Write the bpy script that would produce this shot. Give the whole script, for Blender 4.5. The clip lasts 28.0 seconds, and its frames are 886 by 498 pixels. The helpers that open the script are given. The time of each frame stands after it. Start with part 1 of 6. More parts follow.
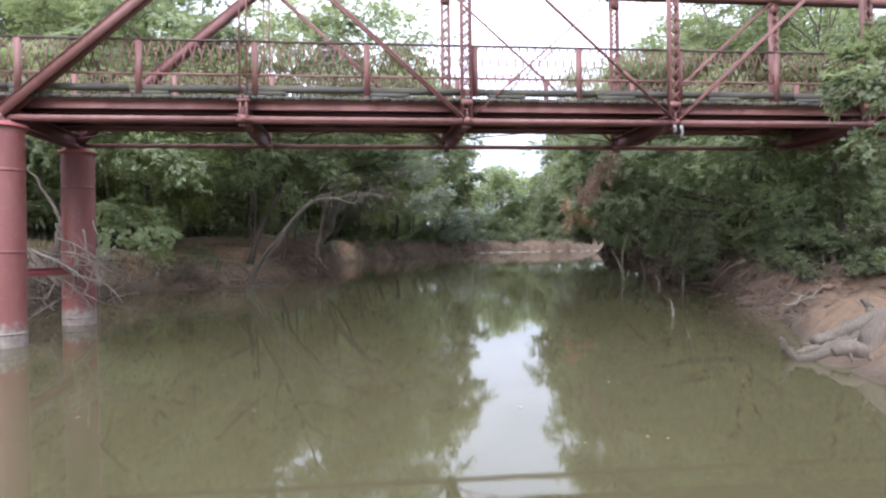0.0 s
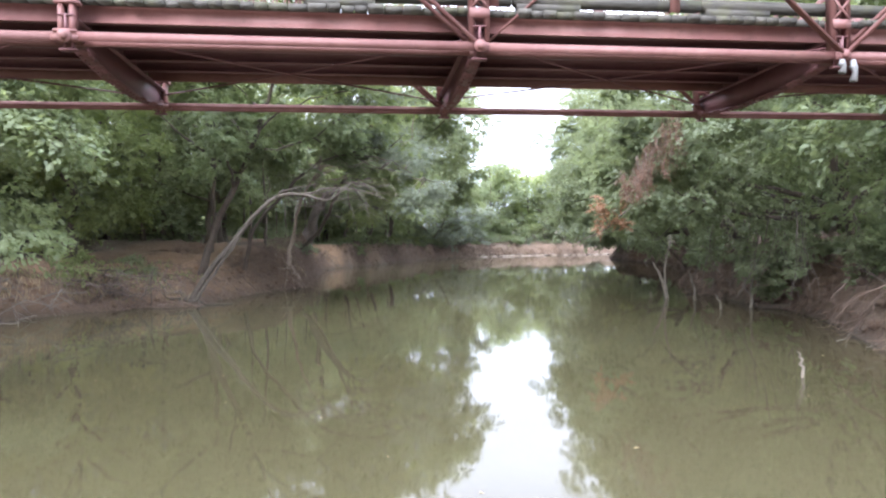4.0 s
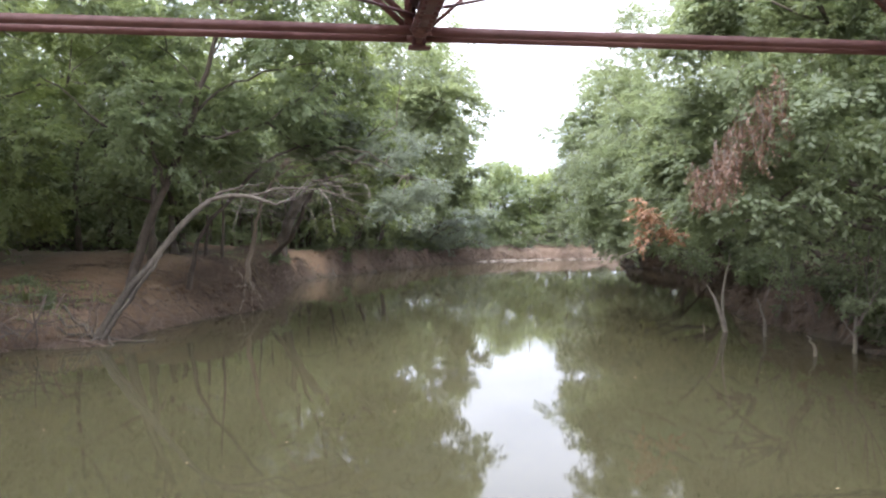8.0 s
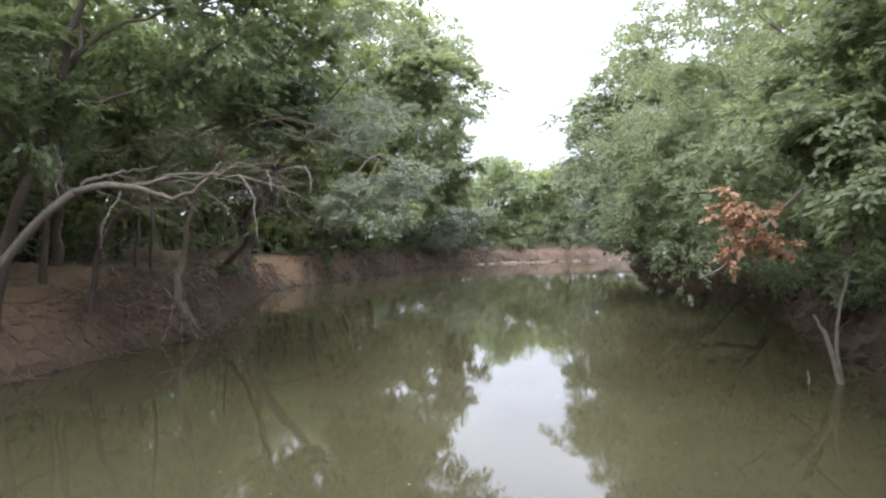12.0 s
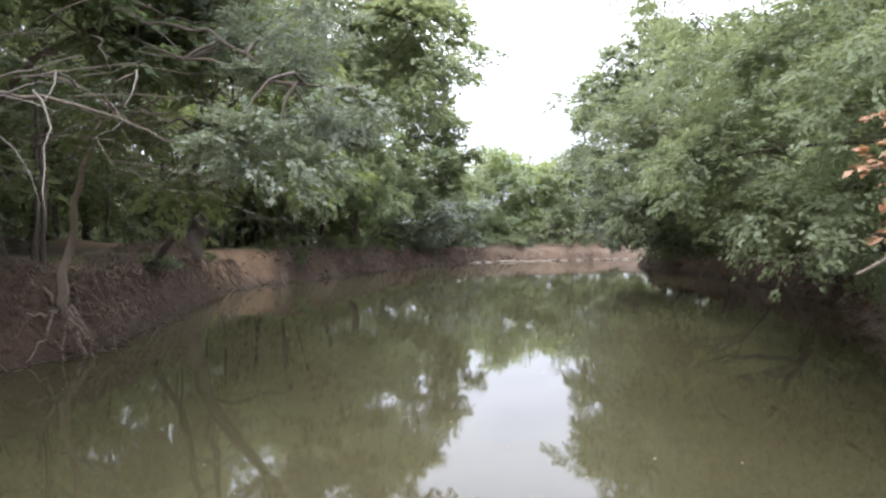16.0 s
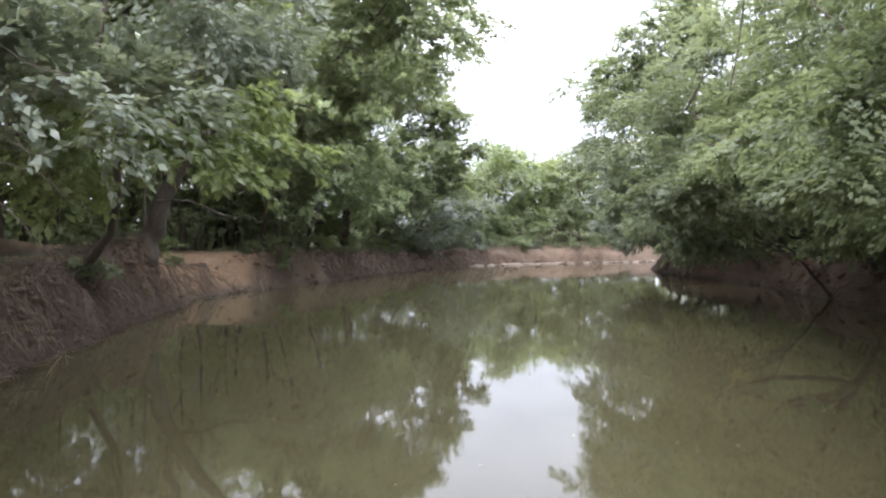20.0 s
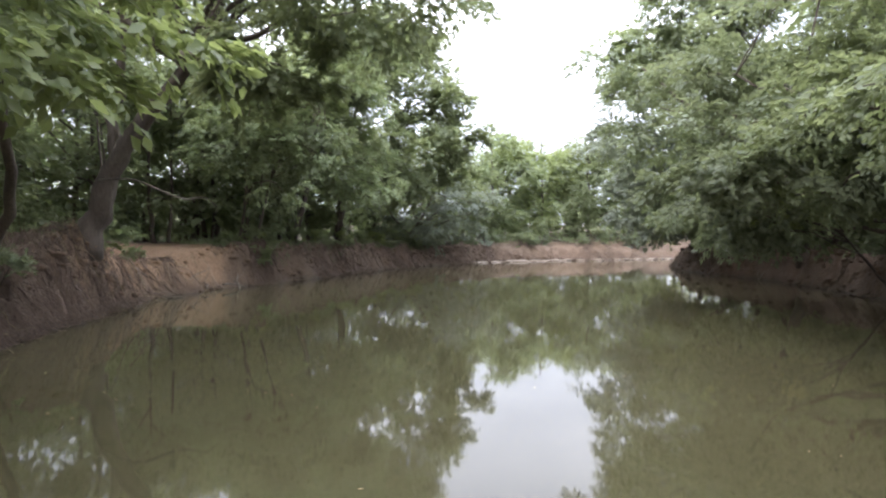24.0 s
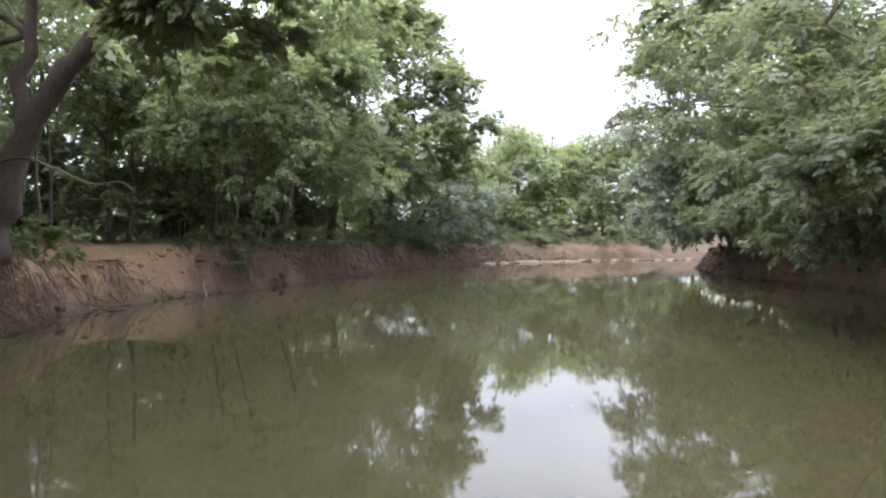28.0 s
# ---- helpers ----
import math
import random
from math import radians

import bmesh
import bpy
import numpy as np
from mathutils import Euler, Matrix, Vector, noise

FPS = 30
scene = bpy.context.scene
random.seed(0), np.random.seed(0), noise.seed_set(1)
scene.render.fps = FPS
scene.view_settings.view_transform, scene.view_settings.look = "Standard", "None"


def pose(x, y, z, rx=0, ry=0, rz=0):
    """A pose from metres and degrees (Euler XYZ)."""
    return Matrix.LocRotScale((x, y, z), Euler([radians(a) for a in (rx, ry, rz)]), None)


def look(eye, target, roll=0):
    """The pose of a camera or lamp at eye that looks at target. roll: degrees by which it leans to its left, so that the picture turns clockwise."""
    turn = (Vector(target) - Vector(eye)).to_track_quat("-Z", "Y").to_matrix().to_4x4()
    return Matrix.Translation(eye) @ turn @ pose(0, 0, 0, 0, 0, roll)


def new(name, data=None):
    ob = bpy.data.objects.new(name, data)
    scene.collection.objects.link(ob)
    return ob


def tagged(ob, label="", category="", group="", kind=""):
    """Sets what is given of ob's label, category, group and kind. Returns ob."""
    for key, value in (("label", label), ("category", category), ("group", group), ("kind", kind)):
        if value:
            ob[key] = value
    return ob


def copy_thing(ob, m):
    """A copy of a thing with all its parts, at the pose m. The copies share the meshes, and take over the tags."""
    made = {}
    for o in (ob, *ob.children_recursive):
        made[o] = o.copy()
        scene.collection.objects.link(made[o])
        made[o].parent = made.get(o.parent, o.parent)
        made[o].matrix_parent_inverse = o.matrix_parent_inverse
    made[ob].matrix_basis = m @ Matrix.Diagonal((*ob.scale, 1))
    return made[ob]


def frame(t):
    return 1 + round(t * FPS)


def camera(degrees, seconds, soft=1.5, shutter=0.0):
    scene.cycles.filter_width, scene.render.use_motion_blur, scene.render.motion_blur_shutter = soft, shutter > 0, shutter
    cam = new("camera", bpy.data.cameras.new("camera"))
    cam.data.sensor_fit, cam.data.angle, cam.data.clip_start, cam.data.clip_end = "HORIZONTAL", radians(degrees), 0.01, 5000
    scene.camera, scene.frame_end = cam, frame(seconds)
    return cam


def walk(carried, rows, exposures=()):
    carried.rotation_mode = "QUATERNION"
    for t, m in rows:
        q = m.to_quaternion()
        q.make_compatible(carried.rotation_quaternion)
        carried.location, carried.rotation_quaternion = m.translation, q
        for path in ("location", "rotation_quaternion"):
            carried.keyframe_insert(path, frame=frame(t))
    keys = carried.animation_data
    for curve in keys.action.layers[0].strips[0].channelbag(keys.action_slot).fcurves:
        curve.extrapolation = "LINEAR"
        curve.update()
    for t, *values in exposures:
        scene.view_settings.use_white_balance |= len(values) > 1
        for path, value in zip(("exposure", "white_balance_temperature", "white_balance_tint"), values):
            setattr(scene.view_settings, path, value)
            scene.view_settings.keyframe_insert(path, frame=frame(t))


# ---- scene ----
cam = camera(66.00, 28.0, soft=2.2)
# seconds, eye x y z, then pitch, roll and yaw in degrees
PATH = [
    (0.0, -0.000, 0.000, 2.419, -0.926, 0.648, 0.000),
    (0.5, -0.003, 0.944, 2.435, -0.914, 0.633, -0.010),
    (1.0, 0.002, 1.888, 2.449, -0.882, 0.617, -0.022),
    (1.5, 0.003, 2.841, 2.455, -0.867, 0.599, -0.036),
    (2.0, 0.008, 3.800, 2.459, -0.868, 0.576, -0.064),
    (2.5, 0.019, 4.764, 2.478, -0.877, 0.550, -0.077),
    (3.0, 0.030, 5.721, 2.520, -0.870, 0.522, -0.078),
    (3.5, 0.049, 6.665, 2.593, -0.854, 0.492, -0.091),
    (5.5, 0.278, 10.380, 2.894, -0.923, 0.337, -0.079),
    (6.0, 0.309, 11.246, 2.956, -0.915, 0.331, -0.102),
    (6.5, 0.338, 12.103, 3.029, -0.908, 0.331, -0.136),
    (7.0, 0.348, 12.937, 3.090, -0.913, 0.334, -0.167),
    (7.5, 0.348, 13.749, 3.154, -0.930, 0.339, -0.219),
    (8.0, 0.356, 14.557, 3.210, -0.933, 0.347, -0.254),
    (8.5, 0.363, 15.387, 3.302, -0.973, 0.356, -0.298),
    (9.0, 0.359, 16.280, 3.407, -1.017, 0.367, -0.318),
    (9.5, 0.317, 17.199, 3.528, -1.023, 0.382, -0.323),
    (10.0, 0.268, 18.123, 3.618, -1.042, 0.403, -0.342),
    (10.5, 0.255, 19.042, 3.656, -1.048, 0.431, -0.386),
    (11.0, 0.318, 19.983, 3.632, -1.058, 0.461, -0.438),
    (11.5, 0.469, 20.925, 3.565, -1.059, 0.485, -0.501),
    (12.0, 0.652, 21.825, 3.461, -1.044, 0.501, -0.568),
    (12.5, 0.820, 22.680, 3.344, -1.021, 0.508, -0.596),
    (14.5, 1.174, 25.679, 3.112, -1.061, 0.331, -0.632),
    (15.0, 1.217, 26.442, 3.080, -1.063, 0.296, -0.629),
    (15.5, 1.272, 27.189, 3.050, -1.057, 0.264, -0.651),
    (16.0, 1.332, 27.895, 3.019, -1.040, 0.234, -0.674),
    (16.5, 1.362, 28.558, 2.997, -1.037, 0.211, -0.680),
    (17.0, 1.392, 29.182, 2.986, -1.025, 0.197, -0.681),
    (17.5, 1.428, 29.780, 2.979, -1.003, 0.191, -0.673),
    (18.0, 1.457, 30.361, 2.977, -0.992, 0.189, -0.651),
    (18.5, 1.505, 30.918, 2.982, -0.983, 0.191, -0.616),
    (19.0, 1.566, 31.465, 2.995, -0.955, 0.194, -0.570),
    (19.5, 1.623, 32.015, 3.010, -0.942, 0.194, -0.531),
    (20.0, 1.647, 32.598, 3.009, -0.922, 0.191, -0.488),
    (20.5, 1.661, 33.202, 2.981, -0.911, 0.183, -0.478),
    (21.0, 1.672, 33.824, 2.911, -0.937, 0.167, -0.471),
    (21.5, 1.686, 34.446, 2.832, -0.965, 0.145, -0.463),
    (23.5, 1.757, 36.762, 2.756, -1.049, -0.032, -0.341),
    (24.0, 1.734, 37.356, 2.703, -1.119, -0.064, -0.329),
    (24.5, 1.722, 37.969, 2.659, -1.164, -0.090, -0.323),
    (25.0, 1.712, 38.608, 2.656, -1.164, -0.106, -0.299),
    (25.5, 1.724, 39.277, 2.655, -1.182, -0.114, -0.274),
    (26.0, 1.737, 39.949, 2.645, -1.203, -0.115, -0.229),
    (26.5, 1.753, 40.627, 2.636, -1.210, -0.111, -0.160),
    (27.0, 1.776, 41.320, 2.639, -1.209, -0.102, -0.086),
    (27.5, 1.807, 42.034, 2.656, -1.205, -0.093, -0.005),
    (28.0, 1.841, 42.763, 2.688, -1.220, -0.082, 0.064),
]
# the clip's camera opens up under the bridge
EXPOSURES = [(0, 1.48, 5900), (1, 1.61, 5900), (2, 1.83, 5900), (3, 2.06, 5850), (3.5, 2.18, 5850), (5.5, 2.5, 5850), (7, 2.22, 5950), (8, 1.98, 6050), (9, 1.85, 6100), (10, 1.71, 6100), (12, 1.67, 6050), (15, 1.77, 6100), (28, 1.76, 6150)]
walk(cam, [(t, pose(x, y, z, 90 + pitch, roll, yaw)) for t, x, y, z, pitch, roll, yaw in PATH],
     exposures=[(t, stops, kelvin, 20) for t, stops, kelvin in EXPOSURES])

# ---- light: a bright overcast sky ----
world = bpy.data.worlds.new("overcast_sky")
scene.world = world
world.use_nodes = True
wn, wl = world.node_tree.nodes, world.node_tree.links
wn.clear()
w_out = wn.new("ShaderNodeOutputWorld")
w_bg = wn.new("ShaderNodeBackground")
w_bg.inputs["Strength"].default_value = 0.1
w_sky = wn.new("ShaderNodeTexSky")
w_sky.sky_type, w_sky.sun_disc = "NISHITA", False
w_sky.sun_elevation, w_sky.sun_rotation = radians(36), radians(206)
w_co = wn.new("ShaderNodeTexCoord")
w_map = wn.new("ShaderNodeMapping")
w_map.inputs["Scale"].default_value = (1.0, 1.0, 2.6)
w_noise = wn.new("ShaderNodeTexNoise")
w_noise.inputs["Scale"].default_value, w_noise.inputs["Detail"].default_value = 2.2, 5
w_ramp = wn.new("ShaderNodeValToRGB")
w_ramp.color_ramp.elements[0].position, w_ramp.color_ramp.elements[1].position = 0.32, 0.62
w_ramp.color_ramp.elements[0].color = (0.50, 0.56, 0.63, 1)
w_ramp.color_ramp.elements[1].color = (0.93, 0.975, 1.0, 1)
w_gain = wn.new("ShaderNodeVectorMath")
w_gain.operation = "SCALE"
w_mix = wn.new("ShaderNodeMix")
w_mix.data_type = "RGBA"
w_mix.inputs["Factor"].default_value = 0.9
wl.new(w_co.outputs["Generated"], w_map.inputs["Vector"])
wl.new(w_map.outputs["Vector"], w_noise.inputs["Vector"])
wl.new(w_noise.outputs["Fac"], w_ramp.inputs["Fac"])
wl.new(w_ramp.outputs["Color"], w_gain.inputs[0])
# an overcast sky is about three times as bright overhead as at the horizon
w_sep = wn.new("ShaderNodeSeparateXYZ")
w_rise = wn.new("ShaderNodeMapRange")
w_rise.interpolation_type = "SMOOTHSTEP"
for key, value in (("From Min", 0.1), ("From Max", 0.75), ("To Min", 8.0), ("To Max", 24.5)):
    w_rise.inputs[key].default_value = value
wl.new(w_co.outputs["Generated"], w_sep.inputs[0])
wl.new(w_sep.outputs["Z"], w_rise.inputs["Value"])
wl.new(w_rise.outputs["Result"], w_gain.inputs["Scale"])
wl.new(w_sky.outputs["Color"], w_mix.inputs["A"])
wl.new(w_gain.outputs["Vector"], w_mix.inputs["B"])
wl.new(w_mix.outputs["Result"], w_bg.inputs["Color"])
wl.new(w_bg.outputs["Background"], w_out.inputs["Surface"])
sun_data = bpy.data.lights.new("sun", "SUN")
sun_data.energy, sun_data.angle, sun_data.color = 1.25, radians(30), (1.0, 0.97, 0.92)
sun = new("sun", sun_data)
sun.matrix_world = look((-35, 0, 66), (5, 80, 0))

# ---- materials ----
def material(name):
    m = bpy.data.materials.new(name)
    m.use_nodes = True
    nt = m.node_tree
    return m, nt, nt.nodes["Principled BSDF"]


def node(nt, kind, **values):
    n = nt.nodes.new(kind)
    for key, value in values.items():
        n.inputs[key.replace("_", " ")].default_value = value
    return n


def ramp(nt, source, stops):
    r = nt.nodes.new("ShaderNodeValToRGB")
    els = r.color_ramp.elements
    while len(els) < len(stops):
        els.new(0.5)
    for e, (p, c) in zip(els, stops):
        e.position, e.color = p, (*c, 1)
    nt.links.new(source, r.inputs["Fac"])
    return r.outputs["Color"]


def mix(nt, fac, a, b, mode="MIX"):
    m = nt.nodes.new("ShaderNodeMix")
    m.data_type, m.blend_type = "RGBA", mode
    for key, v in (("Factor", fac), ("A", a), ("B", b)):
        s = m.inputs[key] if key == "Factor" else [i for i in m.inputs if i.name == key and i.type == "RGBA"][0]
        if isinstance(v, (int, float)):
            s.default_value = v
        elif isinstance(v, tuple):
            s.default_value = (*v, 1)
        else:
            nt.links.new(v, s)
    return [o for o in m.outputs if o.type == "RGBA"][0]


def world_place(nt, scale=(1, 1, 1)):
    g = nt.nodes.new("ShaderNodeNewGeometry")
    mp = node(nt, "ShaderNodeMapping", Scale=scale)
    nt.links.new(g.outputs["Position"], mp.inputs["Vector"])
    return g, mp.outputs["Vector"]


def bumped(nt, bsdf, height, strength, distance):
    b = node(nt, "ShaderNodeBump", Strength=strength, Distance=distance)
    nt.links.new(height, b.inputs["Height"])
    nt.links.new(b.outputs["Normal"], bsdf.inputs["Normal"])


def noise_fac(nt, vec, scale, detail=4, rough=0.6):
    n = node(nt, "ShaderNodeTexNoise", Scale=scale, Detail=detail, Roughness=rough)
    nt.links.new(vec, n.inputs["Vector"])
    return n.outputs["Fac"]


def leaf_material(name, dark, mid, light, glow=0.58):
    """Leaves: each blade takes a tone of its own, lit from the front and through the blade."""
    m, nt, b = material(name)
    g = nt.nodes.new("ShaderNodeNewGeometry")
    col = ramp(nt, g.outputs["Random Per Island"], [(0.0, dark), (0.5, mid), (1.0, light)])
    big = noise_fac(nt, g.outputs["Position"], 0.35, 3)
    col = mix(nt, 0.55, col, ramp(nt, big, [(0.3, tuple(c * 0.9 for c in dark)), (0.7, light)]))
    nt.links.new(col, b.inputs["Base Color"])
    b.inputs["Roughness"].default_value = 0.46
    b.inputs["Specular IOR Level"].default_value = 0.5
    t = node(nt, "ShaderNodeBsdfTranslucent")
    warm = mix(nt, 1.0, col, (1.25, 1.2, 0.85), "MULTIPLY")
    nt.links.new(warm, t.inputs["Color"])
    s = node(nt, "ShaderNodeMixShader", Fac=glow)
    nt.links.new(b.outputs[0], s.inputs[1])
    nt.links.new(t.outputs[0], s.inputs[2])
    nt.links.new(s.outputs[0], nt.nodes["Material Output"].inputs["Surface"])
    return m


def bark_material(name, dark, light, grain=(6, 6, 1.2)):
    m, nt, b = material(name)
    g, v = world_place(nt, grain)
    f = noise_fac(nt, v, 2.5, 6, 0.7)
    big = noise_fac(nt, g.outputs["Position"], 0.9, 3)
    col = mix(nt, 0.4, ramp(nt, f, [(0.3, dark), (0.7, light)]), ramp(nt, big, [(0.35, dark), (0.65, light)]))
    nt.links.new(col, b.inputs["Base Color"])
    b.inputs["Roughness"].default_value = 0.9
    bumped(nt, b, f, 0.8, 0.03)
    return m


def paint_material(name, base, faded, rust, rough=0.62):
    """Old red bridge paint: faded in patches, with rust in specks and streaks."""
    m, nt, b = material(name)
    g, v = world_place(nt, (1, 1, 0.35))
    fade = noise_fac(nt, v, 1.1, 5, 0.65)
    col = ramp(nt, fade, [(0.3, base), (0.75, faded)])
    spots = noise_fac(nt, g.outputs["Position"], 7.0, 6, 0.75)
    col = mix(nt, ramp(nt, spots, [(0.55, (0, 0, 0)), (0.72, (0.8, 0.8, 0.8))]), col, rust)
    nt.links.new(col, b.inputs["Base Color"])
    b.inputs["Roughness"].default_value = rough
    bumped(nt, b, spots, 0.3, 0.006)
    return m


LEAF_MID = leaf_material("leaf_mid_green", (0.135, 0.165, 0.098), (0.185, 0.225, 0.132), (0.245, 0.29, 0.175))
LEAF_GREY = leaf_material("leaf_grey_green", (0.155, 0.182, 0.138), (0.205, 0.238, 0.182), (0.27, 0.305, 0.24), 0.42)
LEAF_LIGHT = leaf_material("leaf_light_green", (0.165, 0.205, 0.118), (0.215, 0.262, 0.148), (0.29, 0.345, 0.198))
LEAF_YELLOW = leaf_material("leaf_yellow_green", (0.17, 0.208, 0.098), (0.225, 0.275, 0.122), (0.31, 0.365, 0.17))
LEAF_FEATHER = leaf_material("leaf_feathery_green", (0.152, 0.185, 0.108), (0.2, 0.238, 0.138), (0.262, 0.303, 0.182))
LEAF_DARK = leaf_material("leaf_dark_green", (0.125, 0.15, 0.098), (0.165, 0.196, 0.124), (0.215, 0.25, 0.16))
LEAF_DEAD = leaf_material("leaf_dead_brown", (0.100, 0.054, 0.034), (0.170, 0.092, 0.056), (0.235, 0.140, 0.086), 0.2)
LEAF_RED = leaf_material("leaf_russet", (0.22, 0.09, 0.045), (0.30, 0.155, 0.08), (0.36, 0.23, 0.13), 0.3)
BARK = bark_material("bark_brown", (0.042, 0.032, 0.025), (0.155, 0.122, 0.096))
BARK_PALE = bark_material("bark_pale", (0.16, 0.12, 0.09), (0.34, 0.27, 0.21))
DEADWOOD = bark_material("bleached_deadwood", (0.034, 0.027, 0.021), (0.170, 0.140, 0.106), (9, 9, 3))
LOGWOOD = bark_material("weathered_brown_log", (0.026, 0.021, 0.016), (0.140, 0.112, 0.082), (9, 9, 3))
PALEWOOD = bark_material("pale_driftwood", (0.10, 0.083, 0.066), (0.31, 0.27, 0.22), (9, 9, 3))
TWIG = bark_material("grey_twigs", (0.085, 0.07, 0.056), (0.22, 0.19, 0.16))
ROOT = bark_material("clay_coloured_roots", (0.085, 0.058, 0.043), (0.215, 0.152, 0.112))
STRAW = bark_material("dry_grass", (0.20, 0.15, 0.09), (0.42, 0.33, 0.20))
RED = paint_material("red_bridge_paint", (0.125, 0.046, 0.040), (0.215, 0.105, 0.088), (0.095, 0.048, 0.036))
RED_PIER = paint_material("red_pier_paint", (0.24, 0.055, 0.055), (0.37, 0.12, 0.115), (0.17, 0.075, 0.06), 0.5)
# the same red paint, with the shade under the deck put into its colour
RED_SHADED = paint_material("red_paint_with_shade", (0.115, 0.045, 0.046), (0.17, 0.075, 0.076), (0.07, 0.04, 0.033))
RAIL_DARK = paint_material("dark_rail_paint", (0.06, 0.035, 0.03), (0.10, 0.06, 0.05), (0.08, 0.04, 0.03))


def timber_material():
    m, nt, b = material("mossy_weathered_timber")
    g, v = world_place(nt, (1.2, 1.2, 9))
    grain = noise_fac(nt, v, 4, 6, 0.7)
    patch = noise_fac(nt, g.outputs["Position"], 1.4, 4)
    o = nt.nodes.new("ShaderNodeObjectInfo")
    tone = ramp(nt, o.outputs["Random"], [(0, (0.025, 0.023, 0.02)), (0.5, (0.05, 0.047, 0.04)), (1, (0.105, 0.098, 0.082))])
    col = mix(nt, 0.5, tone, ramp(nt, grain, [(0.3, (0.035, 0.032, 0.027)), (0.7, (0.135, 0.125, 0.10))]))
    col = mix(nt, ramp(nt, patch, [(0.52, (0, 0, 0)), (0.70, (0.6, 0.6, 0.6))]), col, (0.105, 0.11, 0.045))
    nt.links.new(col, b.inputs["Base Color"])
    b.inputs["Roughness"].default_value = 0.92
    bumped(nt, b, grain, 0.7, 0.012)
    return m


TIMBER = timber_material()


def ground_material():
    m, nt, b = material("clay_and_litter_ground")
    g, v = world_place(nt)
    a = nt.nodes.new("ShaderNodeAttribute")
    a.attribute_name = "sand"
    sep = nt.nodes.new("ShaderNodeSeparateXYZ")
    nt.links.new(g.outputs["Position"], sep.inputs[0])
    fine = noise_fac(nt, v, 6.0, 8, 0.7)
    mid = noise_fac(nt, v, 1.1, 5, 0.6)
    big = noise_fac(nt, v, 0.22, 4)
    clay = mix(nt, 0.5, ramp(nt, mid, [(0.3, (0.060, 0.041, 0.027)), (0.7, (0.150, 0.102, 0.064))]),
               ramp(nt, fine, [(0.3, (0.050, 0.034, 0.026)), (0.7, (0.172, 0.119, 0.074))]))
    clay = mix(nt, ramp(nt, big, [(0.45, (0, 0, 0)), (0.6, (0.5, 0.5, 0.5))]), clay, (0.112, 0.068, 0.042))
    sand = ramp(nt, fine, [(0.25, (0.19, 0.115, 0.068)), (0.75, (0.33, 0.21, 0.125))])
    litter = mix(nt, 0.5, ramp(nt, fine, [(0.35, (0.06, 0.045, 0.032)), (0.65, (0.17, 0.12, 0.082))]),
                 ramp(nt, mid, [(0.4, (0.07, 0.058, 0.036)), (0.65, (0.13, 0.102, 0.064))]))
    w = nt.nodes.new("ShaderNodeAttribute")
    w.attribute_name = "litter"
    col = mix(nt, a.outputs["Fac"], clay, sand)
    col = mix(nt, w.outputs["Fac"], col, litter)
    wet = nt.nodes.new("ShaderNodeMapRange")
    for key, value in (("From Min", 0.05), ("From Max", 0.4), ("To Min", 1.0), ("To Max", 0.0)):
        wet.inputs[key].default_value = value
    nt.links.new(sep.outputs["Z"], wet.inputs["Value"])
    wetc = mix(nt, 1.0, col, (0.55, 0.55, 0.55), "MULTIPLY")
    col = mix(nt, wet.outputs["Result"], col, wetc)
    nt.links.new(col, b.inputs["Base Color"])
    b.inputs["Roughness"].default_value = 0.9
    bumped(nt, b, fine, 1.0, 0.12)
    return m


def water_material():
    m, nt, b = material("murky_river_water")
    g, v = world_place(nt, (1, 0.55, 1))
    b.inputs["Base Color"].default_value = (0.105, 0.10, 0.047, 1)
    big = noise_fac(nt, v, 0.08, 3)
    col = ramp(nt, big, [(0.3, (0.050, 0.045, 0.022)), (0.7, (0.062, 0.054, 0.029))])
    nt.links.new(col, b.inputs["Base Color"])
    b.inputs["Roughness"].default_value = 0.038
    b.inputs["IOR"].default_value = 1.33
    n1 = noise_fac(nt, v, 0.9, 2, 0.5)
    _, w = world_place(nt, (1.6, 5.0, 1))
    n2 = noise_fac(nt, w, 1.0, 3, 0.55)
    both = node(nt, "ShaderNodeMath")
    both.operation = "MULTIPLY_ADD"
    both.inputs[1].default_value = 0.12
    nt.links.new(n2, both.inputs[0])
    nt.links.new(n1, both.inputs[2])
    bumped(nt, b, both.outputs[0], 0.05, 0.03)
    return m


GROUND = ground_material()
WATER = water_material()


def plain(name, col, rough=0.7, metal=0.0):
    m, nt, b = material(name)
    g, v = world_place(nt)
    f = noise_fac(nt, v, 14, 4)
    nt.links.new(ramp(nt, f, [(0.3, tuple(c * 0.75 for c in col)), (0.7, col)]), b.inputs["Base Color"])
    b.inputs["Roughness"].default_value, b.inputs["Metallic"].default_value = rough, metal
    return m


PALE = plain("pale_litter", (0.72, 0.70, 0.66))
STONE = plain("pale_limestone", (0.22, 0.175, 0.135), 0.85)
GALV = plain("grey_galvanised_steel", (0.26, 0.26, 0.255), 0.6, 0.5)

# ---- building helpers ----
rng = np.random.default_rng(7)


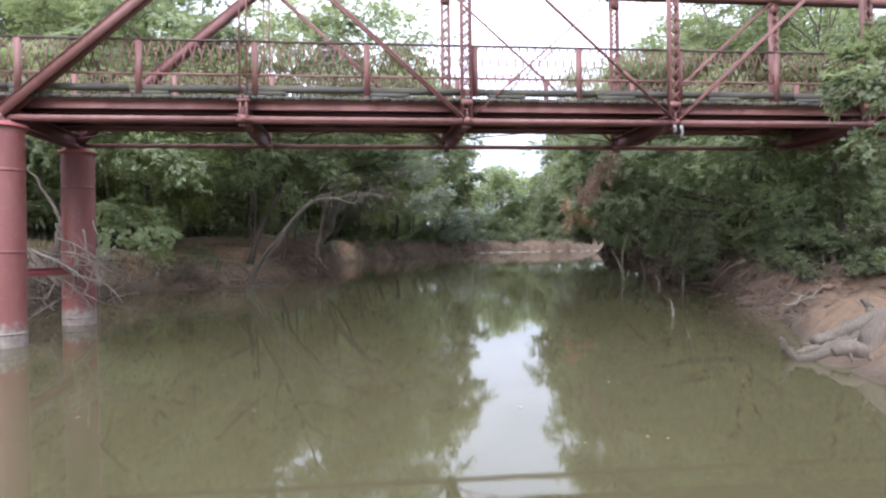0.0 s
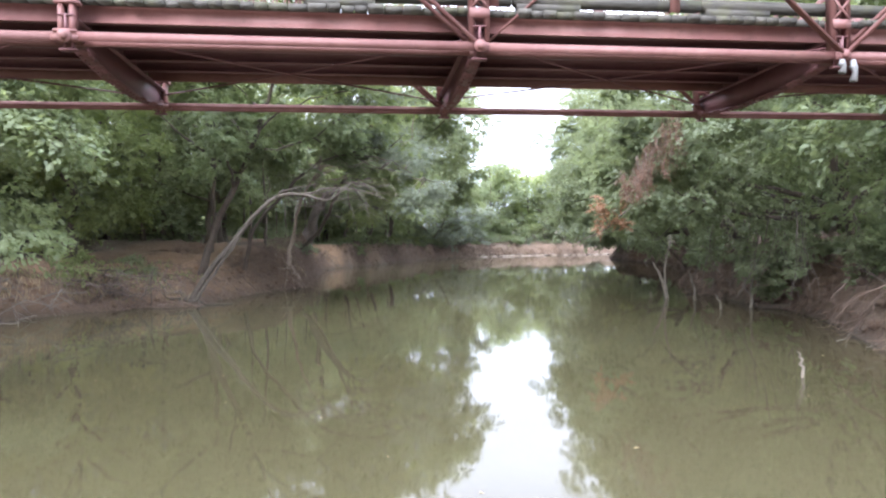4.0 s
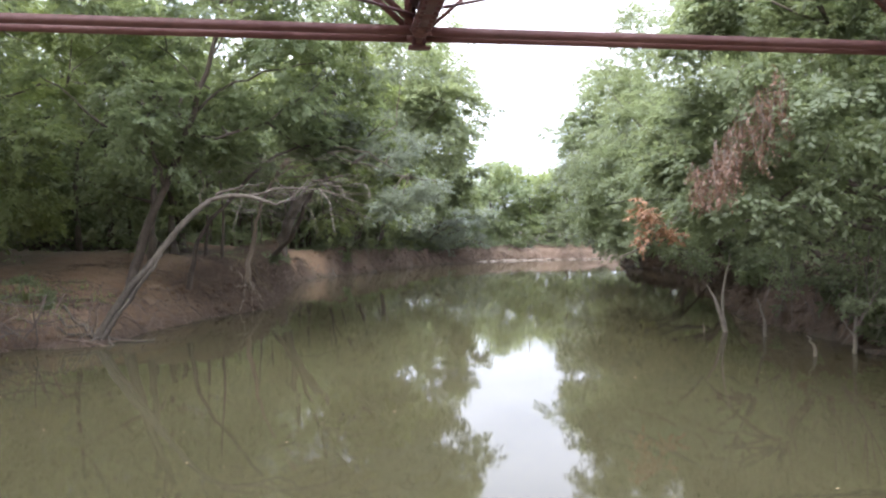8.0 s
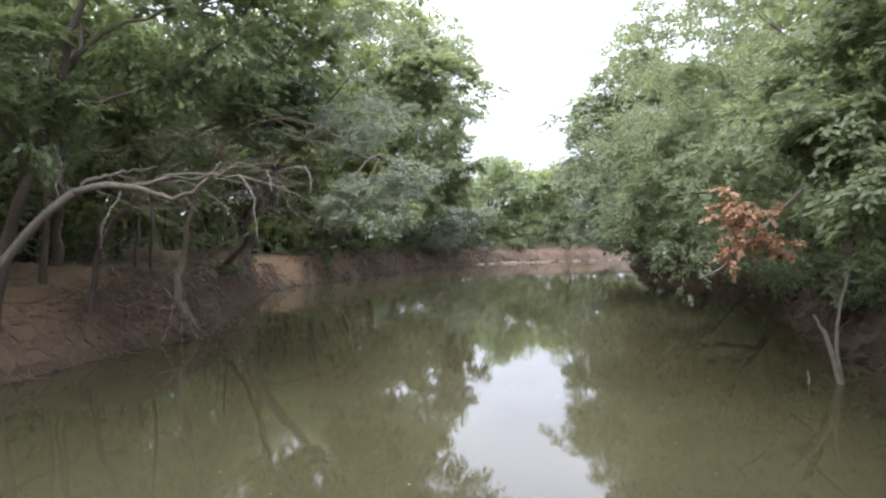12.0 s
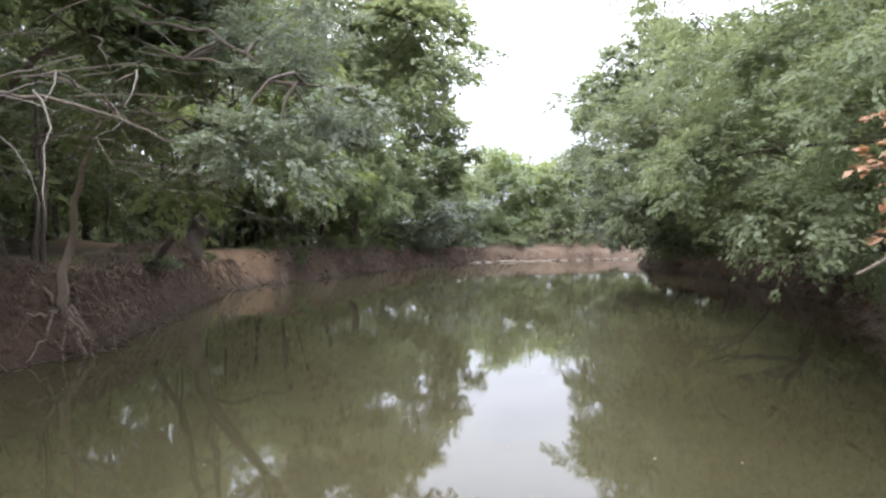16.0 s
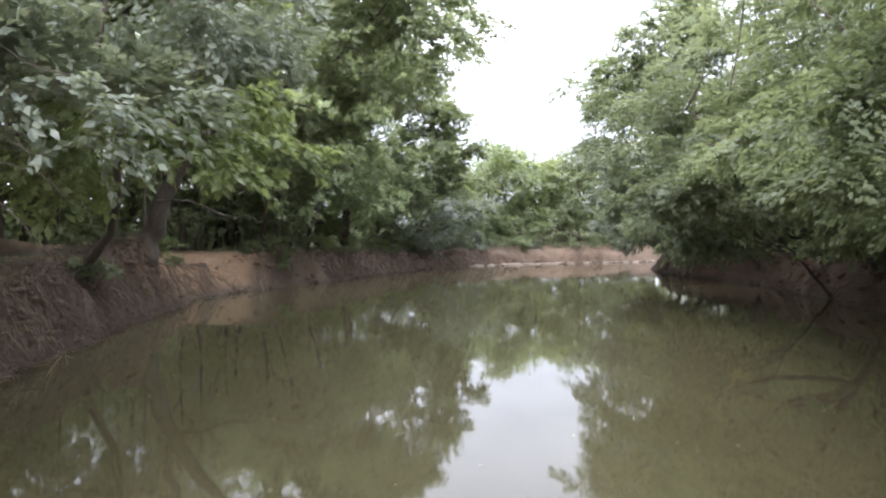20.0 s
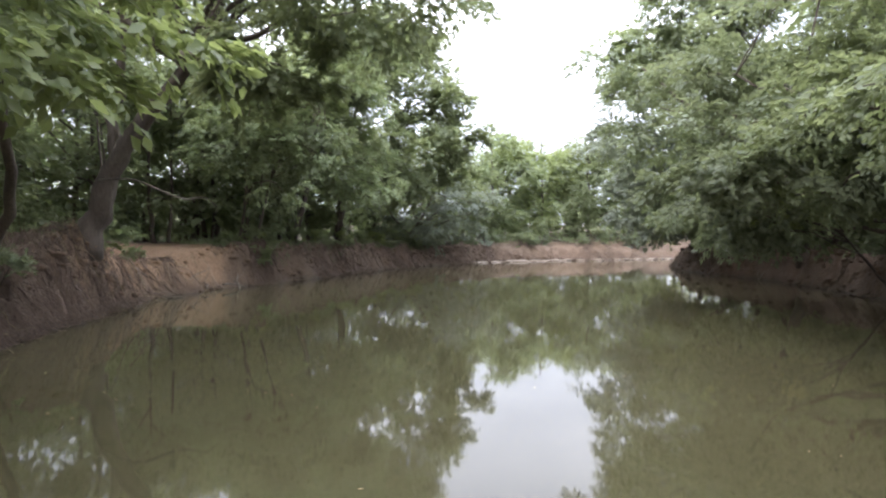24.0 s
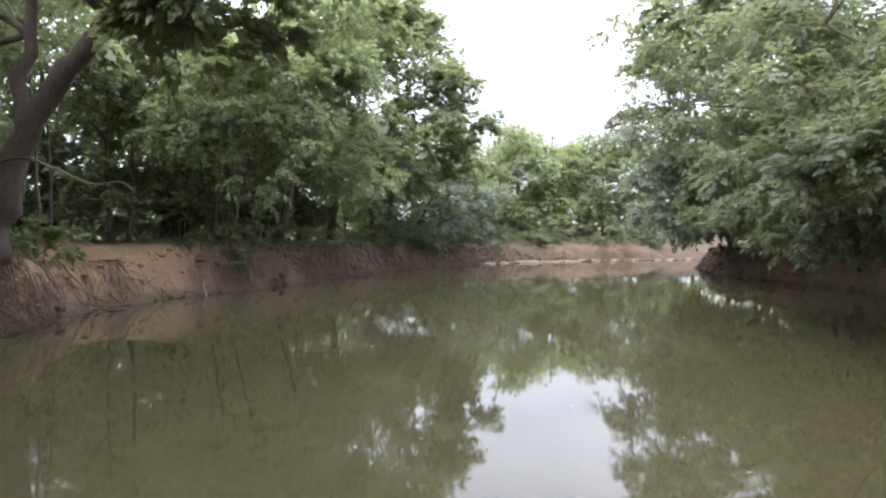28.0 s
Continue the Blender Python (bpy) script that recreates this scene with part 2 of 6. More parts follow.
def fast_mesh(name, verts, faces, mat, smooth=False):
    """A mesh from arrays; faces is one (n, k) array or a list of them."""
    me = bpy.data.meshes.new(name)
    if not isinstance(faces, list):
        faces = [faces]
    faces = [np.asarray(f, np.int32) for f in faces if len(f)]
    me.vertices.add(len(verts))
    me.vertices.foreach_set("co", np.ascontiguousarray(verts, np.float32).ravel())
    loops = np.concatenate([f.ravel() for f in faces])
    sizes = np.concatenate([np.full(len(f), f.shape[1], np.int32) for f in faces])
    me.loops.add(len(loops))
    me.loops.foreach_set("vertex_index", loops)
    me.polygons.add(len(sizes))
    me.polygons.foreach_set("loop_start", np.concatenate([[0], np.cumsum(sizes)[:-1]]).astype(np.int32))
    if smooth:
        me.polygons.foreach_set("use_smooth", np.ones(len(sizes), bool))
    me.materials.append(mat)
    me.update(calc_edges=True)
    return me


def part(name, data, parent=None, label="", place=None):
    """Links mesh data, or a bmesh with its material in a pair, as one object under parent."""
    if isinstance(data, tuple):
        bm, mat = data
        me = bpy.data.meshes.new(name)
        bm.to_mesh(me)
        bm.free()
        me.materials.append(mat)
        data = me
    ob = new(name, data)
    if parent is not None:
        ob.parent = parent
    if place is not None:
        ob.matrix_basis = place
    if label:
        ob["label"] = label
    return ob


def thing(name, label, category, place=None, group="", kind=""):
    ob = new(name)
    if place is not None:
        ob.matrix_basis = place
    return tagged(ob, label, category, group, kind)


class Shape:
    """Gathers boxes, bars and tubes into one mesh."""

    def __init__(self):
        self.v, self.f4, self.f3, self.fn, self.n = [], [], [], [], 0

    def add(self, v, f4=None, f3=None):
        if f4 is not None and len(f4):
            self.f4.append(np.asarray(f4) + self.n)
        if f3 is not None and len(f3):
            self.f3.append(np.asarray(f3) + self.n)
        self.v.append(np.asarray(v, float))
        self.n += len(v)
        return self

    def box(self, x0, x1, y0, y1, z0, z1):
        v = [(x, y, z) for z in (z0, z1) for y in (y0, y1) for x in (x0, x1)]
        f = [(0, 2, 3, 1), (4, 5, 7, 6), (0, 1, 5, 4), (2, 6, 7, 3), (0, 4, 6, 2), (1, 3, 7, 5)]
        return self.add(v, f)

    def bar(self, a, b, width, depth, up=(0, 1, 0)):
        """A flat bar from a to b: width across, depth along up."""
        a, b = np.array(a, float), np.array(b, float)
        d = (b - a) / np.linalg.norm(b - a)
        u = np.array(up, float)
        u -= d * (u @ d)
        u /= np.linalg.norm(u)
        s = np.cross(d, u)
        v = [p + i * s * width / 2 + j * u * depth / 2 for p in (a, b) for j in (-1, 1) for i in (-1, 1)]
        f = [(0, 2, 3, 1), (4, 5, 7, 6), (0, 1, 5, 4), (2, 6, 7, 3), (0, 4, 6, 2), (1, 3, 7, 5)]
        return self.add(v, f)

    def tube(self, points, radii, sides=8, rough=0.0, closed=True):
        p = np.array(points, float)
        r = np.broadcast_to(np.asarray(radii, float), (len(p),))
        t = np.gradient(p, axis=0)
        t /= np.linalg.norm(t, axis=1)[:, None] + 1e-9
        ref = np.array([0.31, 0.95, 0.07]) if abs(t[0, 2]) > 0.7 else np.array([0.05, 0.1, 0.99])
        u = np.cross(t, ref)
        u /= np.linalg.norm(u, axis=1)[:, None] + 1e-9
        w = np.cross(t, u)
        a = np.arange(sides) * 2 * np.pi / sides
        rr = r[:, None] * (1 + rough * rng.normal(size=(len(p), sides)))
        v = p[:, None] + rr[..., None] * (np.cos(a)[None, :, None] * u[:, None] + np.sin(a)[None, :, None] * w[:, None])
        k, n = len(p), sides
        i = np.arange(k - 1)[:, None] * n + np.arange(n)[None]
        j = np.arange(k - 1)[:, None] * n + (np.arange(n) + 1)[None] % n
        f = np.stack([i, j, j + n, i + n], -1).reshape(-1, 4)
        v = np.concatenate([v.reshape(-1, 3), p[:1], p[-1:]])
        c0, c1 = k * n, k * n + 1
        e = np.arange(n)
        caps = np.concatenate([np.stack([np.full(n, c0), (e + 1) % n, e], 1),
                               np.stack([np.full(n, c1), (k - 1) * n + e, (k - 1) * n + (e + 1) % n], 1)])
        return self.add(v, f, caps if closed else None)

    def prism(self, profile, x0, x1):
        """A closed outline in y and z, drawn out along x."""
        n = len(profile)
        v = [(x, y, z) for x in (x0, x1) for y, z in profile]
        f = [(i, (i + 1) % n, n + (i + 1) % n, n + i) for i in range(n)]
        self.fn += [np.array([[self.n + i for i in range(n)][::-1]]), np.array([[self.n + n + i for i in range(n)]])]
        return self.add(v, f)

    def mesh(self, name, mat, smooth=False):
        return fast_mesh(name, np.concatenate(self.v), [np.concatenate(f) for f in (self.f4, self.f3) if f] + self.fn, mat, smooth)


def lattice_noise(x, y, seed=0):
    """Smooth value noise on arrays, about -1 to 1."""
    x, y = np.asarray(x, float), np.asarray(y, float)
    xi, yi = np.floor(x).astype(np.int64), np.floor(y).astype(np.int64)
    fx, fy = x - xi, y - yi
    fx, fy = fx * fx * (3 - 2 * fx), fy * fy * (3 - 2 * fy)

    def h(a, b):
        n = (a * 374761393 + b * 668265263 + seed * 1442695041) & 0x7FFFFFFF
        n = ((n ^ (n >> 13)) * 1274126177) & 0x7FFFFFFF
        return ((n ^ (n >> 16)) & 0xFFFF) / 32767.5 - 1
    return (h(xi, yi) * (1 - fx) + h(xi + 1, yi) * fx) * (1 - fy) + (h(xi, yi + 1) * (1 - fx) + h(xi + 1, yi + 1) * fx) * fy


# ---- the river and its banks ----
# y, the shore's x, the bank's height, the width of its slope
LEFT_BANK = np.array([
    (-70, -15, 4.5, 8), (5, -14, 4.3, 8), (22, -14.2, 3.6, 6), (30, -15, 2.6, 4.5), (33.6, -13.4, 2.1, 5), (34.6, -11.2, 2.0, 8), (35.2, -9.9, 2.0, 8.5), (38, -9.8, 2.0, 8.5), (41, -9.3, 2.1, 7.5),
    (44, -8.5, 2.2, 4.6), (46, -7.6, 2.6, 3.8), (48, -8.1, 2.3, 3.6), (52, -8.5, 2.3, 3.2), (56, -9.1, 2.3, 2.6), (60, -9.5, 2.4, 1.4), (62, -9.8, 2.4, 1.2), (64, -10.0, 1.75, 1.5), (67.6, -10.7, 1.45, 1.3), (71, -9.6, 1.5, 1.3), (74.4, -8.4, 2.15, 1.0),
    (79, -6.6, 2.05, 1.0), (83, -5.2, 2.0, 1.0), (88, -3.6, 1.9, 1.1), (93, -2.4, 1.9, 1.3), (100, 1.6, 1.8, 2.6), (104, 5, 1.8, 2.6), (107, 8, 1.8, 2.6), (111, 16, 1.9, 3), (114, 24, 1.9, 3.5),
    (118, 31, 2, 6), (135, 60, 3, 8), (400, 500, 3, 8)])
RIGHT_BANK = np.array([
    (-70, 10, 4, 8), (0, 7.0, 2.0, 9), (12.9, 7.0, 1.7, 9), (16, 8.5, 1.7, 8), (19.8, 9.8, 1.9, 6.5), (23, 10.5, 2.3, 5), (30, 12.4, 2.8, 4), (34, 12.4, 2.6, 3),
    (41, 12.2, 2.5, 3), (44.5, 13.2, 2.4, 3), (50, 15.5, 2.2, 3), (54, 17.7, 2.1, 2.8), (60, 19.4, 2.0, 2.4), (68, 21.2, 1.9, 2.2), (78, 21.9, 1.9, 2.2), (85, 21, 1.9, 2.2),
    (90, 20.8, 1.9, 2.5), (98, 22.3, 1.9, 3), (105, 28, 2, 4), (110, 36, 2, 5), (118, 52, 2, 6), (135, 90, 2, 8), (400, 540, 3, 8)])
BRIDGE = pose(0.64, 17.31, 5.36, 0, 0, 6.6) @ pose(0, 0, 0, -1.2) @ pose(0, 0, -5.36)
SPAN_W = 4.2
bridge_inv = np.array(BRIDGE.inverted())


def bank(table, y, k):
    return np.interp(y, table[:, 0], table[:, k])


def land(x, y):
    """The ground's height, and how sandy and how littered with leaves it is."""
    x, y = np.asarray(x, float), np.asarray(y, float)
    cut = 0.35 * lattice_noise(x * 0.9, y * 0.9, 1) + 0.22 * lattice_noise(x * 2.3, y * 2.3, 2) + 0.5 * lattice_noise(x * 0.25, y * 0.25, 3)
    near = np.exp(-((y - 40) / 80) ** 2)
    hs, ds = [], []
    for table, side in ((LEFT_BANK, -1), (RIGHT_BANK, 1)):
        xs = bank(table, y, 1)
        slope = (bank(table, y + 0.6, 1) - bank(table, y - 0.6, 1)) / 1.2
        d = side * (x - xs) / np.sqrt(1 + slope ** 2)
        w, top = bank(table, y, 3), bank(table, y, 2)
        steepness = np.clip((4.4 - w) / 2.4, 0, 1)
        scallop = 0.34 * lattice_noise(x * 0.4, y * 0.8, 21) + 0.2 * lattice_noise(x * 0.9, y * 2.1, 22) + 0.1 * lattice_noise(x * 2, y * 4.7, 23)
        dd = d + scallop * steepness + cut * np.minimum(1, 0.25 + 0.35 * np.abs(d)) * np.clip(w / 4, 0.4, 1)
        step = np.clip(dd / 1.0, 0, 1)
        face = step * step * (3 - 2 * step)
        up = top * ((1 - 0.62 * steepness) * (1 - np.exp(-2.6 * np.maximum(dd, 0) / w)) + 0.62 * steepness * face) + 0.015 * np.maximum(dd - w, 0)
        if side < 0:
            up = up + 0.11 * np.clip(dd - w, 0, 9) * np.exp(-((y - 67) / 6.5) ** 4)
        hs.append(np.where(dd > 0, up, np.maximum(dd * 0.45, -2.2)))
        ds.append(d)
    d = np.maximum(*ds)
    z = np.maximum(*hs)
    flat = 1 - 0.75 * np.exp(-((x + 14) / 4.5) ** 2 - ((y - 67) / 6) ** 4)
    z = z + flat * np.where(d > 0, np.minimum(d * 0.25, 1) * (0.13 * lattice_noise(x * 0.7, y * 0.7, 5) + 0.08 * lattice_noise(x * 1.9, y * 1.9, 6) + 0.045 * lattice_noise(x * 4.1, y * 4.1, 7)), 0)
    # steps and clods where the bank is steep
    steep = np.exp(-((d - 1.0) / 1.1) ** 2) * (d > 0)
    z = z + flat * steep * (0.26 * lattice_noise(x * 1.3, y * 1.3, 8) + 0.24 * lattice_noise(x * 2.4, y * 2.4, 9) + 0.13 * lattice_noise(x * 4.6, y * 4.6, 10))
    # the mound under the old tree
    z = z + np.where(d > 0.3, 0.45 * np.exp(-((x + 11.0) / 1.2) ** 2 - ((y - 61.6) / 1.5) ** 2), 0)
    # road embankments behind both ends of the bridge
    lx = bridge_inv[0, 0] * x + bridge_inv[0, 1] * y + bridge_inv[0, 3]
    ly = bridge_inv[1, 0] * x + bridge_inv[1, 1] * y + bridge_inv[1, 3]
    off = np.maximum(np.abs(ly - SPAN_W / 2) - 3, 0)
    for lo in (-19.5 - lx, lx - 28.0):
        z = np.maximum(z, np.where(lo > -8, 5.75 + np.minimum(lo, 0) * 0.9 - off * 0.6, -9))
    sand = np.exp(-((x + 13) / 5.0) ** 2 - ((y - 67.5) / 6.5) ** 2) * 2.2 * np.clip((ds[0] - 0.35 + 0.4 * lattice_noise(x * 1.1, y * 1.1, 31)) / 0.6, 0, 1)
    sand = sand + 1.2 * np.exp(-((y - 38) / 7) ** 2) * np.exp(-((ds[0] - 4.5) / 3.6) ** 2) + 0.22 * np.exp(-((y - 67) / 8) ** 4) * (np.abs(ds[0] - 1) < 1.5) + 0.7 * np.exp(-((y - 16) / 7) ** 2) * (ds[1] > 0) * np.exp(-((ds[1] - 3) / 3) ** 2)
    edge = np.where(ds[0] > ds[1], np.interp(y, [0, 30, 36, 44, 50, 58, 62, 74, 80, 130], [4, 5, 8, 7, 4, 3, 7, 6, 3, 7]), np.interp(y, [10, 20, 30, 130], [8, 7, 4, 3]))
    litter = np.clip((d - edge + 1.2 * lattice_noise(x * 0.5, y * 0.5, 11)) / 2.0, 0, 1)
    return z, np.clip(sand, 0, 1), litter


def ground_z(x, y):
    return float(land(np.array([x]), np.array([y]))[0][0])


def axis(lo, hi, step, far):
    mid = np.arange(lo, hi + step / 2, step)
    out = np.cumsum(step * 1.22 ** np.arange(1, 60))
    out = out[out < far]
    return np.concatenate([lo - out[::-1], mid, hi + out])


gx, gy = axis(-18, 25, 0.22, 900), axis(10, 118, 0.28, 900)
GX, GY = np.meshgrid(gx, gy)
GZ, g_sand, g_litter = land(GX.ravel(), GY.ravel())
gi = (np.arange(len(gy) - 1)[:, None] * len(gx) + np.arange(len(gx) - 1)[None]).ravel()
g_faces = np.stack([gi, gi + 1, gi + 1 + len(gx), gi + len(gx)], 1)
g_mesh = fast_mesh("ground", np.stack([GX.ravel(), GY.ravel(), GZ], 1), g_faces, GROUND, True)
for key, values in (("sand", g_sand), ("litter", g_litter)):
    g_mesh.attributes.new(key, "FLOAT", "POINT").data.foreach_set("value", values.astype(np.float32))
tagged(part("ground", g_mesh), "reddish brown clay banks and leaf-littered woodland floor", "ground", kind="structure")
wv = np.array([(-80, -900, 0), (700, -900, 0), (700, 500, 0), (-80, 500, 0)], float)
tagged(part("water", fast_mesh("water", wv, np.array([[0, 1, 2, 3]]), WATER)), "still murky green-brown river water reflecting trees", "water", kind="structure")

# ---- the old truss bridge: x along it, y across, its near truss at y = 0 ----
FAR_EDGE = 3.32
PANEL, Z_CHORD, Z_TOP, Z_DECK = 5.5, 5.36, 10.3, 5.97
NODES = [-2, -1, 0, 1, 2, 3, 4, 5]
bridge = thing("truss_bridge", "old red-painted iron truss bridge with a mossy timber deck", "bridge", BRIDGE)


def i_profile(y, z0, z1, half):
    return [(y - half, z0), (y + half, z0), (y + half, z0 + 0.013), (y + 0.008, z0 + 0.013), (y + 0.008, z1 - 0.013), (y + half, z1 - 0.013),
            (y + half, z1), (y - half, z1), (y - half, z1 - 0.013), (y - 0.008, z1 - 0.013), (y - 0.008, z0 + 0.013), (y - half, z0 + 0.013)]


def rivets(s, x, y, z, r=0.018):
    s.box(x - r, x + r, y - r, y + r, z - r, z + r)


def chord_bars(name, y, z, x0, x1, gap, half=0.06):
    s = Shape()
    for k, j in enumerate((-gap, gap)):
        s.box(x0 - 0.12, x1 + 0.12, y + j - 0.014, y + j + 0.014, z - half - 0.012 * k, z + half - 0.012 * k)
    return part(name, s.mesh(name, RED), bridge)


def laced_post(y, x, z0, z1):
    """Two channels joined by crossed lacing bars and end plates."""
    post_part = None
    for i in (-1, 1):
        s = Shape()
        s.box(x + i * 0.125 - 0.02, x + i * 0.125 + 0.02, y - 0.075, y + 0.075, z0, z1)
        for j in (-1, 1):
            s.box(x + i * 0.125 - (0.05 if i > 0 else 0.0), x + i * 0.125 + (0.0 if i > 0 else 0.05), y + j * 0.072 - 0.006, y + j * 0.072 + 0.006, z0, z1)
        if post_part is None:
            post_part = part("post", s.mesh("post", RED), bridge)
        else:
            part("channel", s.mesh("channel", RED), post_part)
    bars = []
    for j in (-1, 1):
        for i, off in ((1, 0.084), (-1, 0.094)):
            lace = Shape()
            lace.bar((x - 0.12 * i, y + j * off, z0), (x + 0.12 * i, y + j * off, z0 + 0.30), 0.032, 0.008)
            bars.append(lace.mesh("lacing_bar", RED))
    z = 0.5
    while z0 + z < z1 - 0.4:
        for me in bars:
            part("lacing_bar", me, post_part, "", pose(0, 0, z))
        z += 0.30
    for j in (-1, 1):
        for za, zb in ((z0 + 0.36, z0 + 0.5), (z1 - 0.45, z1 - 0.1)):
            plate = Shape()
            plate.box(x - 0.145, x + 0.145, y + j * 0.086 - 0.008, y + j * 0.086 + 0.008, za, zb)
            part("tie_plate", plate.mesh("tie_plate", RED), post_part)


def pin_joint(y, x):
    s = Shape()
    s.tube([(x, y - 0.2, Z_CHORD), (x, y - 0.17, Z_CHORD), (x, y + 0.17, Z_CHORD), (x, y + 0.2, Z_CHORD)], [0.05, 0.06, 0.06, 0.05], 10)
    for j in (-0.13, 0.13):
        s.tube([(x, y + j - 0.02, Z_CHORD), (x, y + j + 0.02, Z_CHORD)], 0.09, 14)
    part("pin_joint", s.mesh("pin_joint", RED), bridge)


for side, y in enumerate((0.0, SPAN_W)):
    out = -1 if side == 0 else 1
    for k in range(len(NODES) - 1):
        x0, x1 = NODES[k] * PANEL, NODES[k + 1] * PANEL
        chord_bars("bottom_chord", y, Z_CHORD, x0, x1, 0.10 if k % 2 else 0.075, 0.046 if side else 0.06)
    s = Shape()
    for j in (-0.13, 0.13):
        s.box(-PANEL, 4 * PANEL, y + j - 0.02, y + j + 0.02, Z_TOP - 0.13, Z_TOP + 0.13)
    s.box(-PANEL, 4 * PANEL, y - 0.17, y + 0.17, Z_TOP + 0.13, Z_TOP + 0.145)
    part("top_chord", s.mesh("top_chord", RED), bridge)
    for x0, x1 in ((-2 * PANEL, -PANEL), (5 * PANEL, 4 * PANEL)):
        s = Shape()
        for j in (-0.14, 0.14):
            s.bar((x0, y + j, Z_CHORD + 0.1), (x1, y + j, Z_TOP), 0.24, 0.03)
        d = 1 if x1 > x0 else -1
        s.bar((x0 - 0.09 * d, y, Z_CHORD + 0.19), (x1 - 0.09 * d, y, Z_TOP + 0.09), 0.015, 0.36)
        part("end_post", s.mesh("end_post", RED), bridge)
    for x in (0.0, PANEL, 2 * PANEL, 3 * PANEL):
        laced_post(y, x, Z_CHORD + 0.05, Z_TOP)
    for x in (-PANEL, 4 * PANEL):
        # hanger rods at the hip joints
        h = Shape()
        for i in (-0.085, 0.085):
            h.tube([(x + i, y, Z_CHORD + 0.55), (x + i, y, Z_TOP)], 0.022, 8)
            h.tube([(x + i, y, Z_CHORD + 0.50), (x + i, y, Z_CHORD + 0.58)], 0.045, 6)
        part("hanger_rod", h.mesh("hanger_rod", RED), bridge)
        h = Shape()
        h.box(x - 0.15, x + 0.15, y - 0.1, y + 0.1, Z_CHORD + 0.44, Z_CHORD + 0.49)
        h.box(x - 0.1, x - 0.04, y - 0.08, y + 0.08, Z_CHORD - 0.02, Z_CHORD + 0.44)
        h.box(x + 0.04, x + 0.1, y - 0.08, y + 0.08, Z_CHORD - 0.02, Z_CHORD + 0.44)
        h.box(x - 0.17, x + 0.17, y - 0.12, y + 0.12, Z_CHORD - 0.05, Z_CHORD + 0.02)
        h.box(x - 0.14, x + 0.14, y - 0.13, y + 0.13, Z_CHORD + 0.05, Z_CHORD + 0.09)
        part("hanger_bracket", h.mesh("hanger_bracket", RED), bridge)
    for k in NODES:
        pin_joint(y, k * PANEL)
    # main diagonals are pairs of flat eyebars, counters are thin rods
    for xa, xb in ((0.0, -PANEL), (PANEL, 2 * PANEL), (2 * PANEL, 3 * PANEL), (3 * PANEL, 4 * PANEL)):
        s = Shape()
        for j in (-0.13, 0.13):
            s.bar((xa, y + j, Z_CHORD), (xb, y + j, Z_TOP), 0.062, 0.024)
        part("diagonal_bar", s.mesh("diagonal_bar", RED), bridge)
    for xa, xb, j, r in ((PANEL, 0.0, -0.16, 0.026), (PANEL, 0.0, -0.10, 0.026), (0.0, PANEL, 0.14, 0.02)):
        s = Shape()
        a, b = np.array((xa, y + j, Z_CHORD)), np.array((xb, y + j, Z_TOP))
        s.tube([a, b], r, 8)
        s.tube([a + (b - a) * 0.20, a + (b - a) * 0.205, a + (b - a) * 0.255, a + (b - a) * 0.26], [r, 0.045, 0.045, r], 8)
        part("counter_rod", s.mesh("counter_rod", RED), bridge)
    # outer stringer: a channel that carries the deck's edge
    for k in range(len(NODES) - 1):
        x0, x1 = NODES[k] * PANEL + 0.006, NODES[k + 1] * PANEL - 0.006
        yy = 0.28 if side == 0 else FAR_EDGE
        s = Shape()
        s.prism([(yy - out * 0.012, Z_DECK - 0.325), (yy + out * 0.075, Z_DECK - 0.325), (yy + out * 0.075, Z_DECK - 0.31), (yy + out * 0.012, Z_DECK - 0.31),
                 (yy + out * 0.012, Z_DECK - 0.105), (yy + out * 0.075, Z_DECK - 0.105), (yy + out * 0.075, Z_DECK - 0.09), (yy - out * 0.012, Z_DECK - 0.09)], x0, x1)
        part("edge_stringer", s.mesh("edge_stringer", RED), bridge)

# struts between the two top chords
for k in (-1, 0, 1, 2, 3, 4):
    s = Shape()
    for j in (-0.09, 0.09):
        s.box(k * PANEL + j - 0.02, k * PANEL + j + 0.02, 0, SPAN_W, Z_TOP - 0.06, Z_TOP + 0.06)
    part("top_strut", s.mesh("top_strut", RED), bridge)

